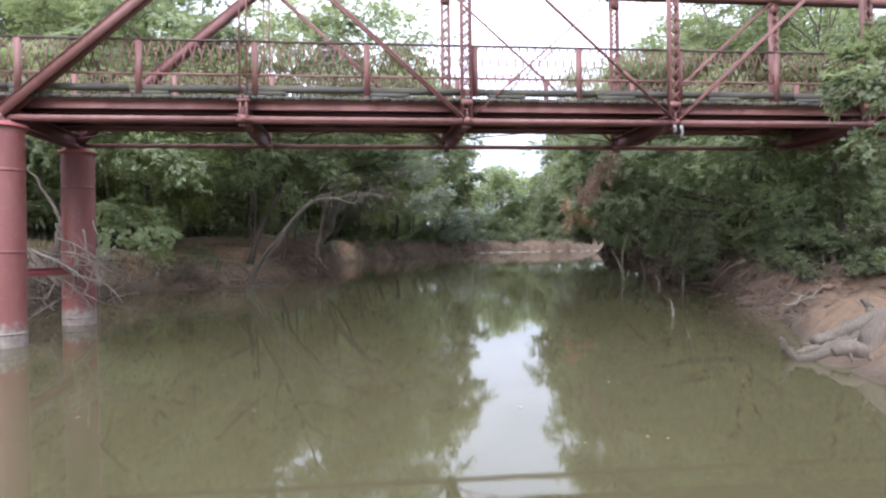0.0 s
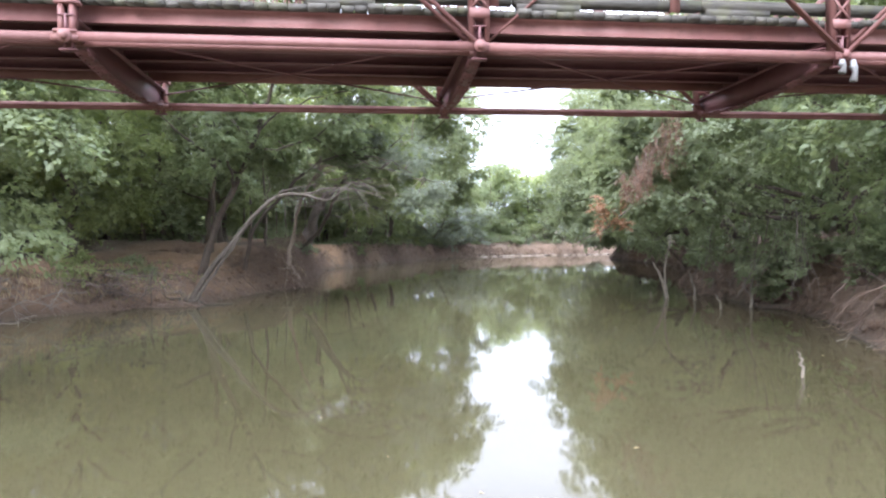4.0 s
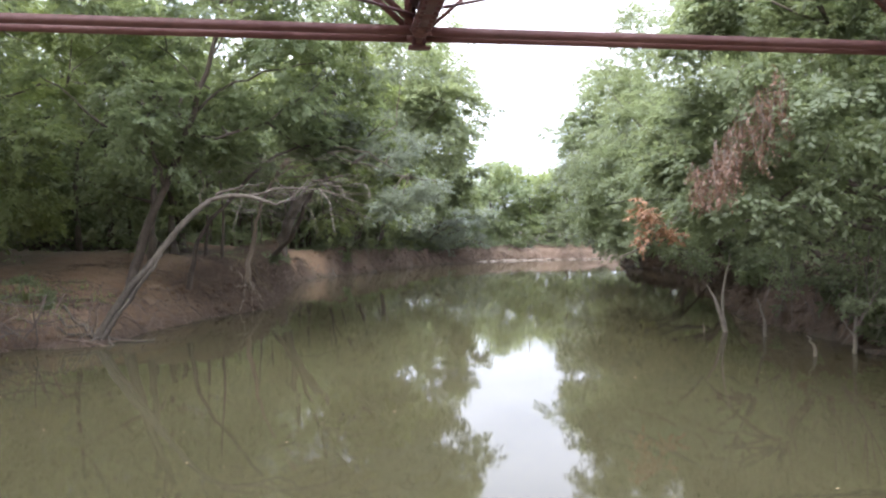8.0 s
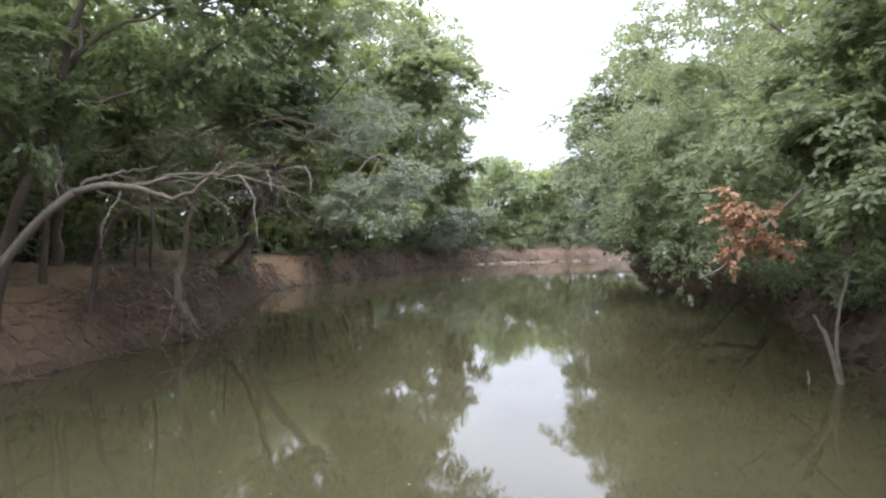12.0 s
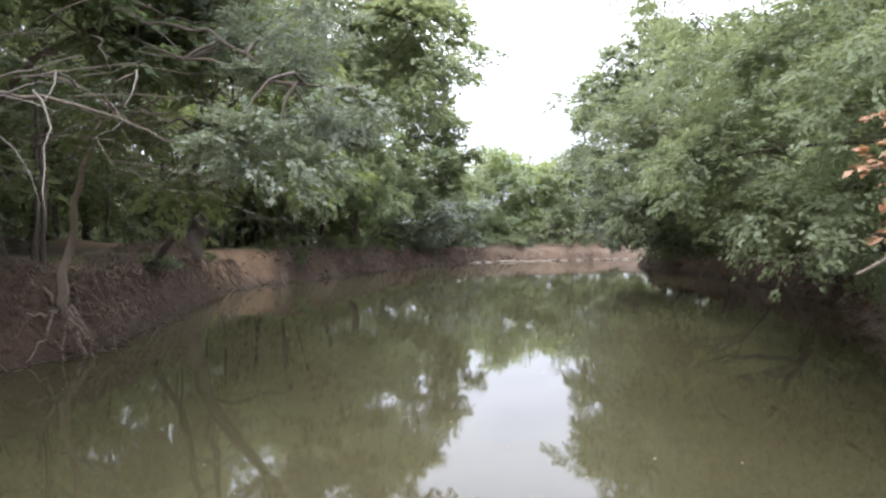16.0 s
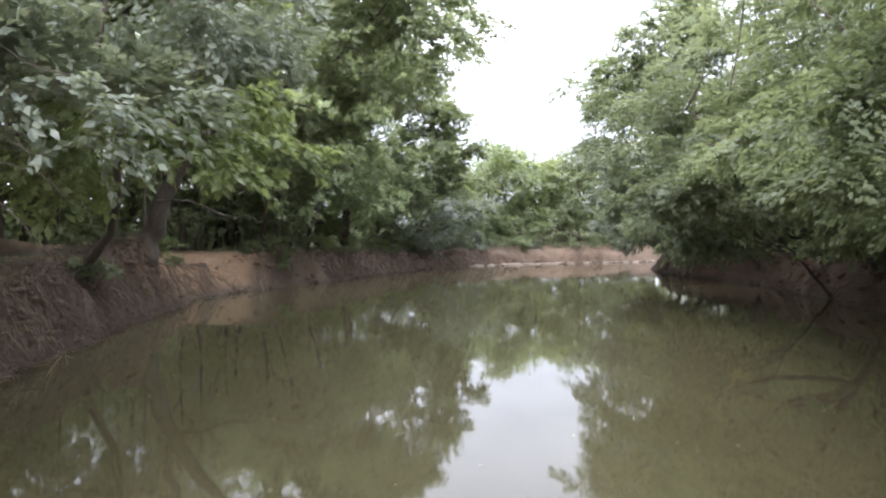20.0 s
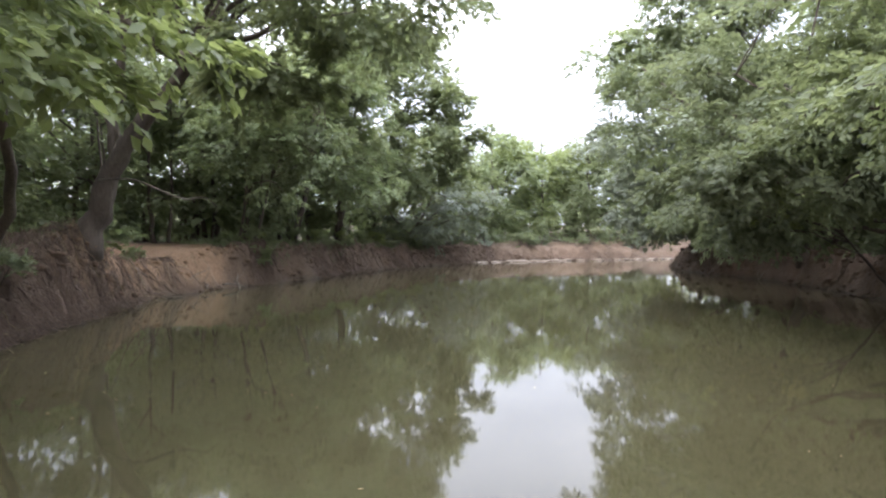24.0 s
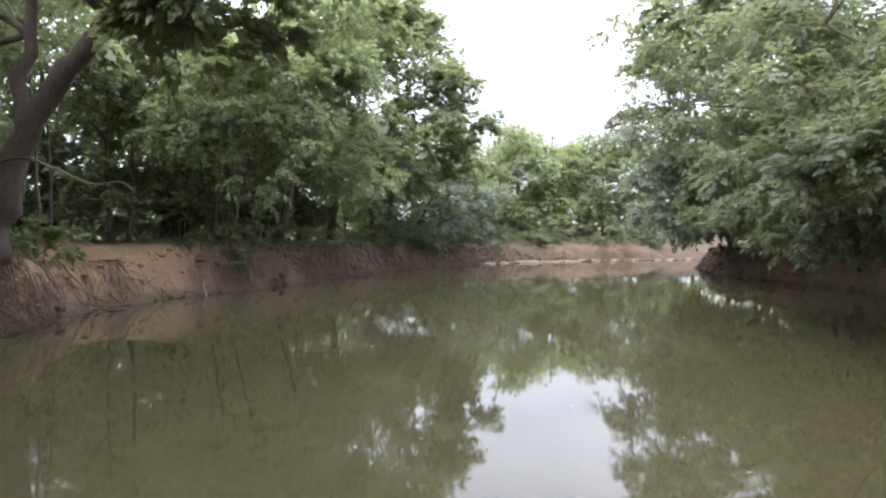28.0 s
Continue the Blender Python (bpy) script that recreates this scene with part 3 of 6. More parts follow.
# floor beams: deep plates that taper up to the chords
for k in NODES:
    x = k * PANEL
    ys = [-0.1, 0.35, 0.9, 1.5, SPAN_W - 1.5, SPAN_W - 0.9, SPAN_W - 0.35, SPAN_W + 0.1]
    zs = [5.40, 5.33, 5.26, 5.21, 5.21, 5.26, 5.33, 5.40]
    s = Shape()
    s.prism([*zip(ys, zs), *((yy, 5.655) for yy in reversed(ys))], x - 0.012, x + 0.012)
    # darker red here: under-deck shade is in the paint's colour
    beam = part("floor_beam", s.mesh("floor_beam", RED_SHADED), bridge)
    f = Shape()
    for i in range(len(ys) - 1):
        f.bar((x, ys[i], zs[i] - 0.008), (x, ys[i + 1], zs[i + 1] - 0.008), 0.2, 0.016, (0, 0, 1))
    f.box(x - 0.1, x + 0.1, ys[0], ys[-1], 5.642, 5.658)
    for yy in np.arange(0.2, SPAN_W, 0.16):
        rivets(f, x - 0.06, yy, np.interp(yy, ys, zs) - 0.02)
        rivets(f, x + 0.06, yy, np.interp(yy, ys, zs) - 0.02)
    part("flange", f.mesh("flange", RED_SHADED), beam)
    for yy in (0.02, SPAN_W - 0.02):
        h = Shape()
        for i in (-0.05, 0.05):
            h.tube([(x + i, yy, 5.22), (x + i, yy, 5.62)], 0.02, 8)
        h.box(x - 0.11, x + 0.11, yy - 0.05, yy + 0.05, 5.2, 5.225)
        part("u_bolt", h.mesh("u_bolt", RED_SHADED), beam)

# inner stringers on the floor beams, with pale lower flanges
for k in range(len(NODES) - 1):
    x0, x1 = NODES[k] * PANEL + 0.004, NODES[k + 1] * PANEL - 0.004
    for yy in np.linspace(0.8, 2.75, 4):
        s = Shape()
        s.prism(i_profile(yy, 5.659, 5.878, 0.055), x0, x1)
        # stringers too carry the underside's shade in their red
        part("stringer", s.mesh("stringer", RED_SHADED), bridge)
    for ya, yb, dz in ((0.1, SPAN_W - 0.1, 0.0), (SPAN_W - 0.1, 0.1, 0.045)):
        s = Shape()
        s.tube([(x0, ya, 5.50 + dz), ((x0 + x1) / 2, SPAN_W / 2, 5.47 + dz), (x1, yb, 5.50 + dz)], 0.016, 6)
        part("lateral_rod", s.mesh("lateral_rod", RED_SHADED), bridge)

# deck planks, uneven at their ends
plank_rng = random.Random(3)
x = -2 * PANEL - 8.6
while x < 5 * PANEL + 0.6:
    w = plank_rng.choice((0.19, 0.23, 0.27))
    a, b, t = plank_rng.uniform(-0.07, 0.04), plank_rng.uniform(-0.04, 0.07), plank_rng.uniform(-0.008, 0.008)
    s = Shape()
    s.box(x, x + w - 0.012, 0.12 + a, FAR_EDGE + 0.16 + b, 5.885 + t, 5.97 + t)
    part("plank", s.mesh("plank", TIMBER), bridge)
    x += w

# timber kerbs on blocks, pieces of uneven length
for y in (0.26, FAR_EDGE - 0.02):
    x = -2 * PANEL - 8.4
    while x < 5 * PANEL:
        length = plank_rng.uniform(2.2, 3.1)
        dz = plank_rng.uniform(-0.012, 0.012)
        s = Shape()
        s.box(x, x + length - 0.03, y - 0.085, y + 0.085, 6.085 + dz, 6.225 + dz)
        kerb = part("kerb_timber", s.mesh("kerb_timber", TIMBER), bridge)
        b = Shape()
        b.box(x + 0.04, x + length * 0.34, y - 0.095, y + 0.095, 5.984, 6.083 + dz)
        part("kerb_block", b.mesh("kerb_block", TIMBER), kerb)
        x += length

# railings: flat posts, a dark top rail, a bottom rail and crossed flat bars
for y, inner in ((0.18, 1), (FAR_EDGE + 0.08, -1)):
    posts = np.arange(-2 * PANEL - 8.0, 5 * PANEL + 0.3, PANEL / 2)
    for k, x in enumerate(posts):
        s = Shape()
        s.box(x - 0.07, x + 0.07, y - 0.035, y - 0.02, 6.02, 7.3)
        for i in (-1, 1):
            s.box(x + i * 0.065 - 0.008, x + i * 0.065 + 0.006, y - 0.034, y + 0.045, 6.02, 7.3)
        part("railing_post", s.mesh("railing_post", RED), bridge)
    for k in range(len(posts) - 1):
        xa, xb = posts[k] + 0.09, posts[k + 1] - 0.09
        s = Shape()
        s.box(xa - 0.09, xb + 0.09, y - 0.035, y + 0.045, 7.305, 7.345)
        part("top_rail", s.mesh("top_rail", RAIL_DARK), bridge)
        s = Shape()
        s.box(xa, xb, y - 0.018, y + 0.018, 6.47, 6.52)
        part("bottom_rail", s.mesh("bottom_rail", RED), bridge)
        s = Shape()
        n = 12
        step = (xb - xa) / n
        for i in range(n):
            for a, b, j in ((i, i + 1, -0.008), (i + 1, i, 0.008)):
                s.bar((xa + a * step, y + j, 6.52), (xa + b * step, y + j, 7.305), 0.026, 0.007)
        part("lattice", s.mesh("lattice", RED), bridge)

# approach spans
for x0, x1 in ((-2 * PANEL - 8.6, -2 * PANEL - 0.01), (5 * PANEL + 0.01, 5 * PANEL + 0.8)):
    for yy in (0.28, 1.1, 1.8, 2.6, FAR_EDGE):
        s = Shape()
        s.prism(i_profile(yy, 5.62, 5.878, 0.07), x0, x1)
        part("approach_stringer", s.mesh("approach_stringer", RED), bridge)


def pier_column(lx, ly, base, label):
    """A riveted iron tube in rings, with a cap plate and a pale worn foot."""
    column = thing("bridge_pier", label, "bridge pier", BRIDGE @ pose(lx, ly, 0), group="bridge piers")
    z, ring = base, 0
    while z < 5.1:
        z1 = min(z + 1.9, 5.1)
        s = Shape()
        s.tube([(0, 0, z + 0.002), (0, 0, z1 - 0.002)], 0.455 - 0.003 * (ring % 2), 48, 0.0, False)
        part("tube_ring", s.mesh("tube_ring", PIER, True), column)
        s = Shape()
        if z1 < 5.05:
            s.tube([(0, 0, z1 - 0.035), (0, 0, z1 + 0.035)], 0.459, 48)
            for a in np.arange(0, 2 * np.pi, 0.3):
                for dz in (-0.035, 0.035):
                    rivets(s, 0.459 * np.cos(a), 0.459 * np.sin(a), z1 + dz * 0.5, 0.008)
            part("riveted_band", s.mesh("riveted_band", PIER), column)
        z, ring = z1, ring + 1
    s = Shape()
    s.tube([(0, 0, 5.10), (0, 0, 5.16)], 0.53, 40)
    s.box(-0.3, 0.3, -0.3, 0.3, 5.16, 5.24)
    part("cap", s.mesh("cap", RED_PIER), column)


def pier_paint():
    m, nt, b = material("pier_paint_with_pale_foot")
    g, v = world_place(nt, (1, 1, 0.3))
    sep = nt.nodes.new("ShaderNodeSeparateXYZ")
    nt.links.new(g.outputs["Position"], sep.inputs[0])
    fade = noise_fac(nt, v, 1.6, 5, 0.65)
    spots = noise_fac(nt, g.outputs["Position"], 6, 6, 0.7)
    col = ramp(nt, fade, [(0.3, (0.150, 0.042, 0.037)), (0.7, (0.215, 0.082, 0.070))])
    col = mix(nt, ramp(nt, spots, [(0.56, (0, 0, 0)), (0.7, (0.7, 0.7, 0.7))]), col, (0.20, 0.11, 0.10))
    add = nt.nodes.new("ShaderNodeMath")
    add.operation = "MULTIPLY_ADD"
    nt.links.new(spots, add.inputs[0])
    add.inputs[1].default_value = -0.7
    nt.links.new(sep.outputs["Z"], add.inputs[2])
    foot = ramp(nt, add.outputs[0], [(0.0, (0.9, 0.9, 0.9)), (0.2, (0.0, 0.0, 0.0))])
    grey = ramp(nt, spots, [(0.35, (0.15, 0.125, 0.105)), (0.65, (0.29, 0.255, 0.22))])
    col = mix(nt, foot, col, grey)
    nt.links.new(col, b.inputs["Base Color"])
    b.inputs["Roughness"].default_value = 0.5
    bumped(nt, b, spots, 0.25, 0.006)
    return m


PIER = pier_paint()
for lx in (-2 * PANEL, 5 * PANEL):
    for ly in (0.0, SPAN_W):
        pier_column(lx, ly, -1.6, "round riveted iron pier, red paint worn pale at the water" if lx < 0 else "round riveted iron pier in faded red paint on the bank")
    s = Shape()
    s.box(lx - 0.012, lx + 0.012, 0.47, SPAN_W - 0.47, 1.60, 1.78)
    s.box(lx - 0.08, lx + 0.08, 0.47, SPAN_W - 0.47, 1.78, 1.80)
    s.box(lx - 0.08, lx + 0.08, 0.47, SPAN_W - 0.47, 1.58, 1.60)
    tagged(part("pier_brace", s.mesh("pier_brace", RED_PIER), None, "", BRIDGE), "red iron beam bracing two bridge piers", "brace")
    s = Shape()
    s.box(lx - 0.2, lx + 0.2, -0.3, SPAN_W + 0.3, 5.245, 5.28)
    tagged(part("bearing_plate", s.mesh("bearing_plate", RED_SHADED), None, "", BRIDGE), "dark red iron bearing plate across the pier caps", "plate")

# ---- trees ----
def smooth_path(points, n):
    p = np.array(points, float)
    t = np.linspace(0, 1, len(p))
    q = np.linspace(0, 1, n)
    out = np.stack([np.interp(q, t, p[:, k]) for k in range(3)], 1)
    for _ in range(2):
        out[1:-1] = (out[:-2] + 2 * out[1:-1] + out[2:]) / 4
    return out


def leaf_blades(pos, along, normal, length, width):
    """Folded two-triangle blades, as vertices and faces."""
    n = len(pos)
    a = along / (np.linalg.norm(along, axis=1)[:, None] + 1e-9)
    u = normal - a * np.sum(normal * a, 1)[:, None]
    u /= np.linalg.norm(u, axis=1)[:, None] + 1e-9
    s = np.cross(a, u)
    l, w = length[:, None], width[:, None]
    mid = pos + a * l * 0.45
    v = np.stack([pos, mid + s * w / 2 + u * w * 0.12, pos + a * l - u * l * 0.08, mid - s * w / 2 + u * w * 0.12], 1).reshape(-1, 3)
    k = np.arange(n) * 4
    return v, np.concatenate([np.stack([k, k + 1, k + 2], 1), np.stack([k, k + 2, k + 3], 1)])


def crown_clumps(r, lobes):
    """Clump centres, radii and outward ways: each lobe carries flattened boughs, each bough a cap of clumps over it."""
    out = []
    for cx, cy, cz, rx, ry, rz, n in lobes:
        c, rad = np.array((cx, cy, cz), float), np.array((rx, ry, rz), float)
        n = int(n * 1.35)
        k = int(np.clip(n // 6, 5, 50))
        d = r.normal(size=(k, 3)) + np.array((0, 0, 0.15))
        d /= np.linalg.norm(d, axis=1)[:, None]
        heart = c + d * rad * (0.32 + 0.58 * r.random(k) ** 0.55)[:, None]
        reach = rad.mean() ** 0.85 * (0.34 + 0.2 * r.random(k))
        j = r.integers(0, k, n)
        q = r.normal(size=(n, 3)) + d[j] * 0.75 + np.array((0, 0, 0.55))
        q /= np.linalg.norm(q, axis=1)[:, None]
        p = heart[j] + q * (reach[j] * (0.35 + 0.65 * r.random(n) ** 0.5))[:, None] * np.array((1.1, 1.1, 0.62))
        way = q * 0.6 + d[j] * 0.7
        size = (0.13 + 0.09 * r.random(n)) * rad.mean() ** 0.8 + 0.24
        out.append((p, size, way / np.linalg.norm(way, axis=1)[:, None]))
    return [np.concatenate(k) for k in zip(*out)]


def leaves_for(r, centres, sizes, ways, per, leaf, aspect, droop):
    """Sprays of leaves: each clump is a handful of arching twigs with blades held flat along them."""
    n, twigs = len(centres), 7
    tw = r.normal(size=(n, twigs, 3)) * 0.8 + ways[:, None] * 0.9
    tw[..., 2] = tw[..., 2] * 0.45 + 0.12 - droop * 0.2
    tw /= np.linalg.norm(tw, axis=2)[..., None]
    k = max(1, per // twigs)
    f = r.random((n, twigs, k)) ** 0.6
    pos = centres[:, None, None] + tw[:, :, None] * (f * sizes[:, None, None])[..., None]
    pos[..., 2] -= (0.12 + droop * 0.4) * (f ** 2) * sizes[:, None, None]
    pos = pos + r.normal(size=pos.shape) * (sizes * 0.075)[:, None, None, None] * np.array((1, 1, 0.6))
    across = np.stack([-tw[..., 1], tw[..., 0], np.zeros_like(tw[..., 0])], -1)
    turn = np.where(r.random(pos.shape[:3]) < 0.5, -1.0, 1.0) * r.uniform(0.2, 1.3, pos.shape[:3])
    along = tw[:, :, None] + across[:, :, None] * turn[..., None] + r.normal(size=pos.shape) * 0.25
    along[..., 2] -= droop * 0.8
    normal = r.normal(size=pos.shape) * 0.42 + ways[:, None, None] * 0.55
    normal[..., 2] += 0.95
    ln = leaf * (0.6 + 0.6 * r.random(pos.shape[:3]))
    return leaf_blades(pos.reshape(-1, 3), along.reshape(-1, 3), normal.reshape(-1, 3), ln.ravel(), (ln * aspect).ravel())


def limb(s, r, a, b, ra, rb, sag=0.0, n=9, sides=6):
    a, b = np.array(a, float), np.array(b, float)
    q = np.linspace(0, 1, n)[:, None]
    bend = r.normal(size=3) * np.linalg.norm(b - a) * 0.08
    bend[2] += sag
    p = a + (b - a) * q + bend * (4 * q * (1 - q))
    p[1:-1] += r.normal(size=(n - 2, 3)) * np.linalg.norm(b - a) * 0.012
    s.tube(p, np.linspace(ra, rb, n), sides)
    return p


def tree(label, trunk, r0, lobes, leaf_mat, seed, per=150, leaf=0.19, aspect=0.55, droop=0.5, bark=BARK, limbs=12, group="", name="tree", low=6, flare=1.5, twigs=20):
    """A tree: a tapered trunk along its path with limbs, and a crown of leaf sprays over the lobes."""
    r = np.random.default_rng(seed)
    bx, by = trunk[0][0], trunk[0][1]
    if by > 58:
        per, leaf = int(per * 0.7), leaf * 1.12
    else:
        per, leaf = int(per * 0.68), leaf * 1.2
    bz = ground_z(bx, by) - 0.12 - 1.3 * r0
    base = np.array((bx, by, bz))
    pts = smooth_path([(x, y, max(z, bz)) if i else (x, y, bz) for i, (x, y, z) in enumerate(trunk)], 18)
    pts[2:-1] += r.normal(size=pts[2:-1].shape) * 0.25 * r0
    q = np.linspace(0, 1, 18)
    radii = r0 * (1 - 0.72 * q) * (1 + (flare - 1) * np.exp(-q * 22))
    root = thing(name, label, "tree", pose(*base), group=group)
    s = Shape()
    s.tube(pts - base, radii, 12, 0.04)
    c, size, way = crown_clumps(r, lobes)
    size = size * (1.3 if by > 58 else 1.12)
    keep = c[:, 2] > np.maximum(land(c[:, 0], c[:, 1])[0], 0) + 0.3 + 0.7 * size
    c, size, way = c[keep], size[keep], way[keep]
    order = r.permutation(len(c))
    ends = []
    for i in order[:limbs]:
        j = int(np.clip(np.searchsorted(pts[:, 2], c[i, 2] - 0.45 * np.linalg.norm(c[i, :2] - pts[-1, :2]) - 0.8), low, 17))
        rl = min(radii[j] * 0.6, 0.11 + 0.02 * np.linalg.norm(c[i] - pts[j]))
        ends.append(limb(s, r, pts[j] - base, c[i] - base, rl, 0.02, 0.25))
    for i in order[limbs:limbs + twigs]:
        if not ends:
            break
        tips = np.concatenate([e[3:] for e in ends])
        k = np.argmin(np.linalg.norm(tips - (c[i] - base), axis=1))
        limb(s, r, tips[k], c[i] - base, 0.035, 0.01, 0.1, 6, 5)
    part("trunk", s.mesh("trunk", bark, True), root)
    v, f = leaves_for(r, c, size, way, per, leaf, aspect, droop)
    part("crown", fast_mesh("crown", v - base, f, leaf_mat), root)
    return root


# left bank, from the bridge onwards
tree("leafy tree with yellow-green foliage beside the bridge", [(-15.8, 27.5, 0), (-15, 27.2, 4), (-14, 27, 9)], 0.2,
     [(-13.6, 27, 6.0, 4.8, 4, 4.4, 110), (-12.5, 27.5, 10.5, 4.5, 4, 3.8, 110)], LEAF_LIGHT, 11, 190, 0.18)
tree("low-branched green tree on the clay bank", [(-17.0, 39, 0), (-16.6, 38.6, 5), (-16, 38, 11)], 0.24,
     [(-16, 37.8, 6.4, 4.2, 4, 2.9, 110), (-16.5, 38.5, 11, 5.5, 4.5, 4.5, 120)], LEAF_YELLOW, 12, 200, 0.18)
tree("dark forked tree leaning over a clay beach", [(-11.6, 40.6, 0), (-10.9, 39.9, 2.8), (-9.2, 38.5, 5.2), (-7.8, 37.8, 8), (-6.8, 37.5, 11)], 0.2,
     [(-7.2, 38.8, 11.4, 6.8, 5.2, 4.8, 150), (-10.5, 38.5, 7.5, 3.2, 3, 2.0, 45), (-9.6, 41.5, 13.4, 4.6, 4, 3.2, 70), (-5, 39.5, 9.2, 3.4, 3.6, 2.4, 60), (-5.4, 41, 13.8, 5, 4, 3.4, 100), (-5.8, 40.6, 6.7, 2.6, 2.3, 0.9, 40), (-3.8, 41.5, 7.3, 2.0, 2.2, 0.9, 30)], LEAF_LIGHT, 13, 200, 0.165, limbs=18)
tree("slim pale-barked tree with silvery grey-green leaves", [(-8.65, 46.1, 0), (-8.2, 45.9, 3.2), (-7.7, 45.6, 5.0), (-6.2, 44.5, 7)], 0.125,
     [(-3.2, 43.0, 8.4, 2.8, 3.2, 1.9, 70)], LEAF_GREY, 14, 190, 0.115, droop=0.2, bark=BARK_PALE, flare=2.0, low=14)
tree("leaning tree with silvery grey-green leaves over the water", [(-10.3, 43.4, 0), (-9.6, 42.6, 3.4), (-6.2, 40.6, 6.3), (-3.4, 39.4, 6.9)], 0.11,
     [(-0.75, 37.2, 4.1, 0.75, 1.1, 0.4, 30), (-0.5, 38.6, 5.3, 0.9, 1.2, 0.6, 30), (-1.4, 40.4, 6.8, 1.2, 1.7, 1.0, 40)], LEAF_GREY, 114, 220, 0.078, droop=0.2, limbs=3, twigs=10, low=15)
tree("leaning tree with bright yellow-green leaves", [(-10.0, 54.8, 0), (-7.9, 52.8, 3.4), (-6.0, 49.4, 6), (-4.6, 45.6, 8.2)], 0.16,
     [(-3.3, 43.2, 5.9, 2.7, 1.6, 2.2, 84), (-4.4, 44.4, 9.6, 3.4, 2.6, 2.8, 80), (-5.2, 47.6, 8.0, 2.6, 2.2, 2.0, 40)], LEAF_YELLOW, 15, 190, 0.15, low=12)
tree("large old tree with a thick dark leaning trunk", [(-10.8, 61.5, 0), (-10.3, 61.4, 3.6), (-9.6, 61.2, 5.3), (-8.0, 60.8, 7.1), (-6.6, 60.4, 8.5), (-4.6, 60, 12.5)], 0.47,
     [(-4.4, 60.5, 13.4, 7.4, 6, 4.6, 220), (0.1, 54.4, 10.2, 2.3, 2.6, 2.3, 52), (-2.6, 56.5, 12.5, 3.6, 3.4, 3.0, 70), (-3.9, 57.5, 6.5, 1.1, 2.0, 1.3, 34), (-2.7, 56.8, 7.9, 1.5, 2.0, 0.9, 34), (-12, 60, 10, 4.5, 4.5, 4, 90)], LEAF_FEATHER, 16, 180, 0.21, limbs=22, low=13)
tree("thick second stem of an old tree with dark bark", [(-10.95, 61.9, 0), (-10.2, 61.7, 3.7), (-9.75, 61.6, 5.6), (-9.6, 61.6, 8), (-9.3, 61.8, 12)], 0.36,
     [(-12.5, 63.5, 11.5, 4.5, 4.5, 4, 90)], LEAF_MID, 116, 150, 0.18, low=13)
tree("young twin-stemmed tree on the bank edge", [(-9.9, 76.8, 0), (-9.7, 76.8, 3), (-9.0, 76.4, 7)], 0.13,
     [(-8.2, 75.8, 8.6, 4.2, 4.0, 3.8, 140)], LEAF_LIGHT, 17, 170, 0.22)
tree("young slender tree on the bank edge", [(-9.4, 77.3, 0), (-8.8, 77.3, 3), (-8.0, 77, 6)], 0.12, [(-6.2, 77.2, 9.0, 3.4, 3.4, 3.2, 90)], LEAF_FEATHER, 18, 170, 0.22)
tree("tall feathery light green tree", [(-8.4, 84, 0), (-7.4, 83.5, 5), (-6, 83, 12)], 0.25,
     [(-5.6, 82.5, 10.6, 5.0, 5, 6.0, 200), (-4.6, 82.6, 15.4, 3.4, 3, 2.2, 80)], LEAF_LIGHT, 19, 190, 0.24)
tree("tall rounded green tree behind the bank", [(-6.5, 93, 0), (-6, 93, 7), (-4.6, 92.6, 14)], 0.3,
     [(-3.6, 93, 12.4, 6.6, 5.5, 7.4, 230), (0.6, 92.4, 9.6, 4.0, 4, 4.6, 120), (-2.4, 92.6, 17.8, 3.6, 3.6, 2.8, 80)], LEAF_FEATHER, 20, 140, 0.34)
tree("low greyish green tree over the bank", [(-1.8, 101.5, 0), (-0.8, 101.5, 3), (1, 101, 6)], 0.2, [(1.2, 100.8, 6, 4.8, 4, 4.4, 120)], LEAF_GREY, 21, 130, 0.3)
for k, (x, y, h, w) in enumerate(((8, 120, 15.2, 5.5), (14.5, 123, 16, 5.5), (20.5, 124, 15.2, 5.5), (27, 127, 14.6, 6), (34, 131, 14.6, 6), (2, 114, 15, 5.5), (11, 128, 15.2, 6), (23, 132, 15.4, 6))):
    tree("yellow-green tree at the river bend", [(x, y, 0), (x + 0.3, y, 5), (x, y, h - 1)], 0.22,
         [(x, y, h * 0.56, w, w, h * 0.46, 140)], (LEAF_LIGHT, LEAF_YELLOW, LEAF_FEATHER)[k % 3], 30 + k, 110, 0.36, limbs=6, twigs=6, group="trees at the bend")

for k, (x, y, h) in enumerate(((-12.5, 80, 11), (-11.2, 83.5, 12), (-14, 77, 11), (-16, 73.5, 12), (-8.9, 88, 11), (-6.6, 92.5, 10), (-14.2, 69.5, 12), (-17, 66, 12), (-12.4, 44.5, 11), (-10.6, 48.6, 11), (-12.2, 51, 12))):
    tree("slender dark-barked tree in the woods' edge", [(x, y, 0), (x + 0.2, y, 4), (x + 0.3 * (k % 3 - 1), y, h)], 0.10 + 0.02 * (k % 3),
         [(x, y - 0.3, h - 0.6, 2.6, 2.6, 2.8, 46)], (LEAF_MID, LEAF_FEATHER, LEAF_LIGHT)[k % 3], 520 + k, 130, 0.24, limbs=5, twigs=4, group="slender trees")

tree("tall hazy green tree behind the bridge", [(-17.6, 31.5, 0), (-17.2, 31.5, 6), (-16.4, 31.2, 12)], 0.24,
     [(-16.2, 31.2, 10.6, 5.0, 4, 4.4, 120), (-11.0, 31.8, 12.0, 4.0, 3, 3.0, 80), (-20.5, 32, 10, 3.8, 3.5, 5, 90)], LEAF_MID, 51, 150, 0.2)
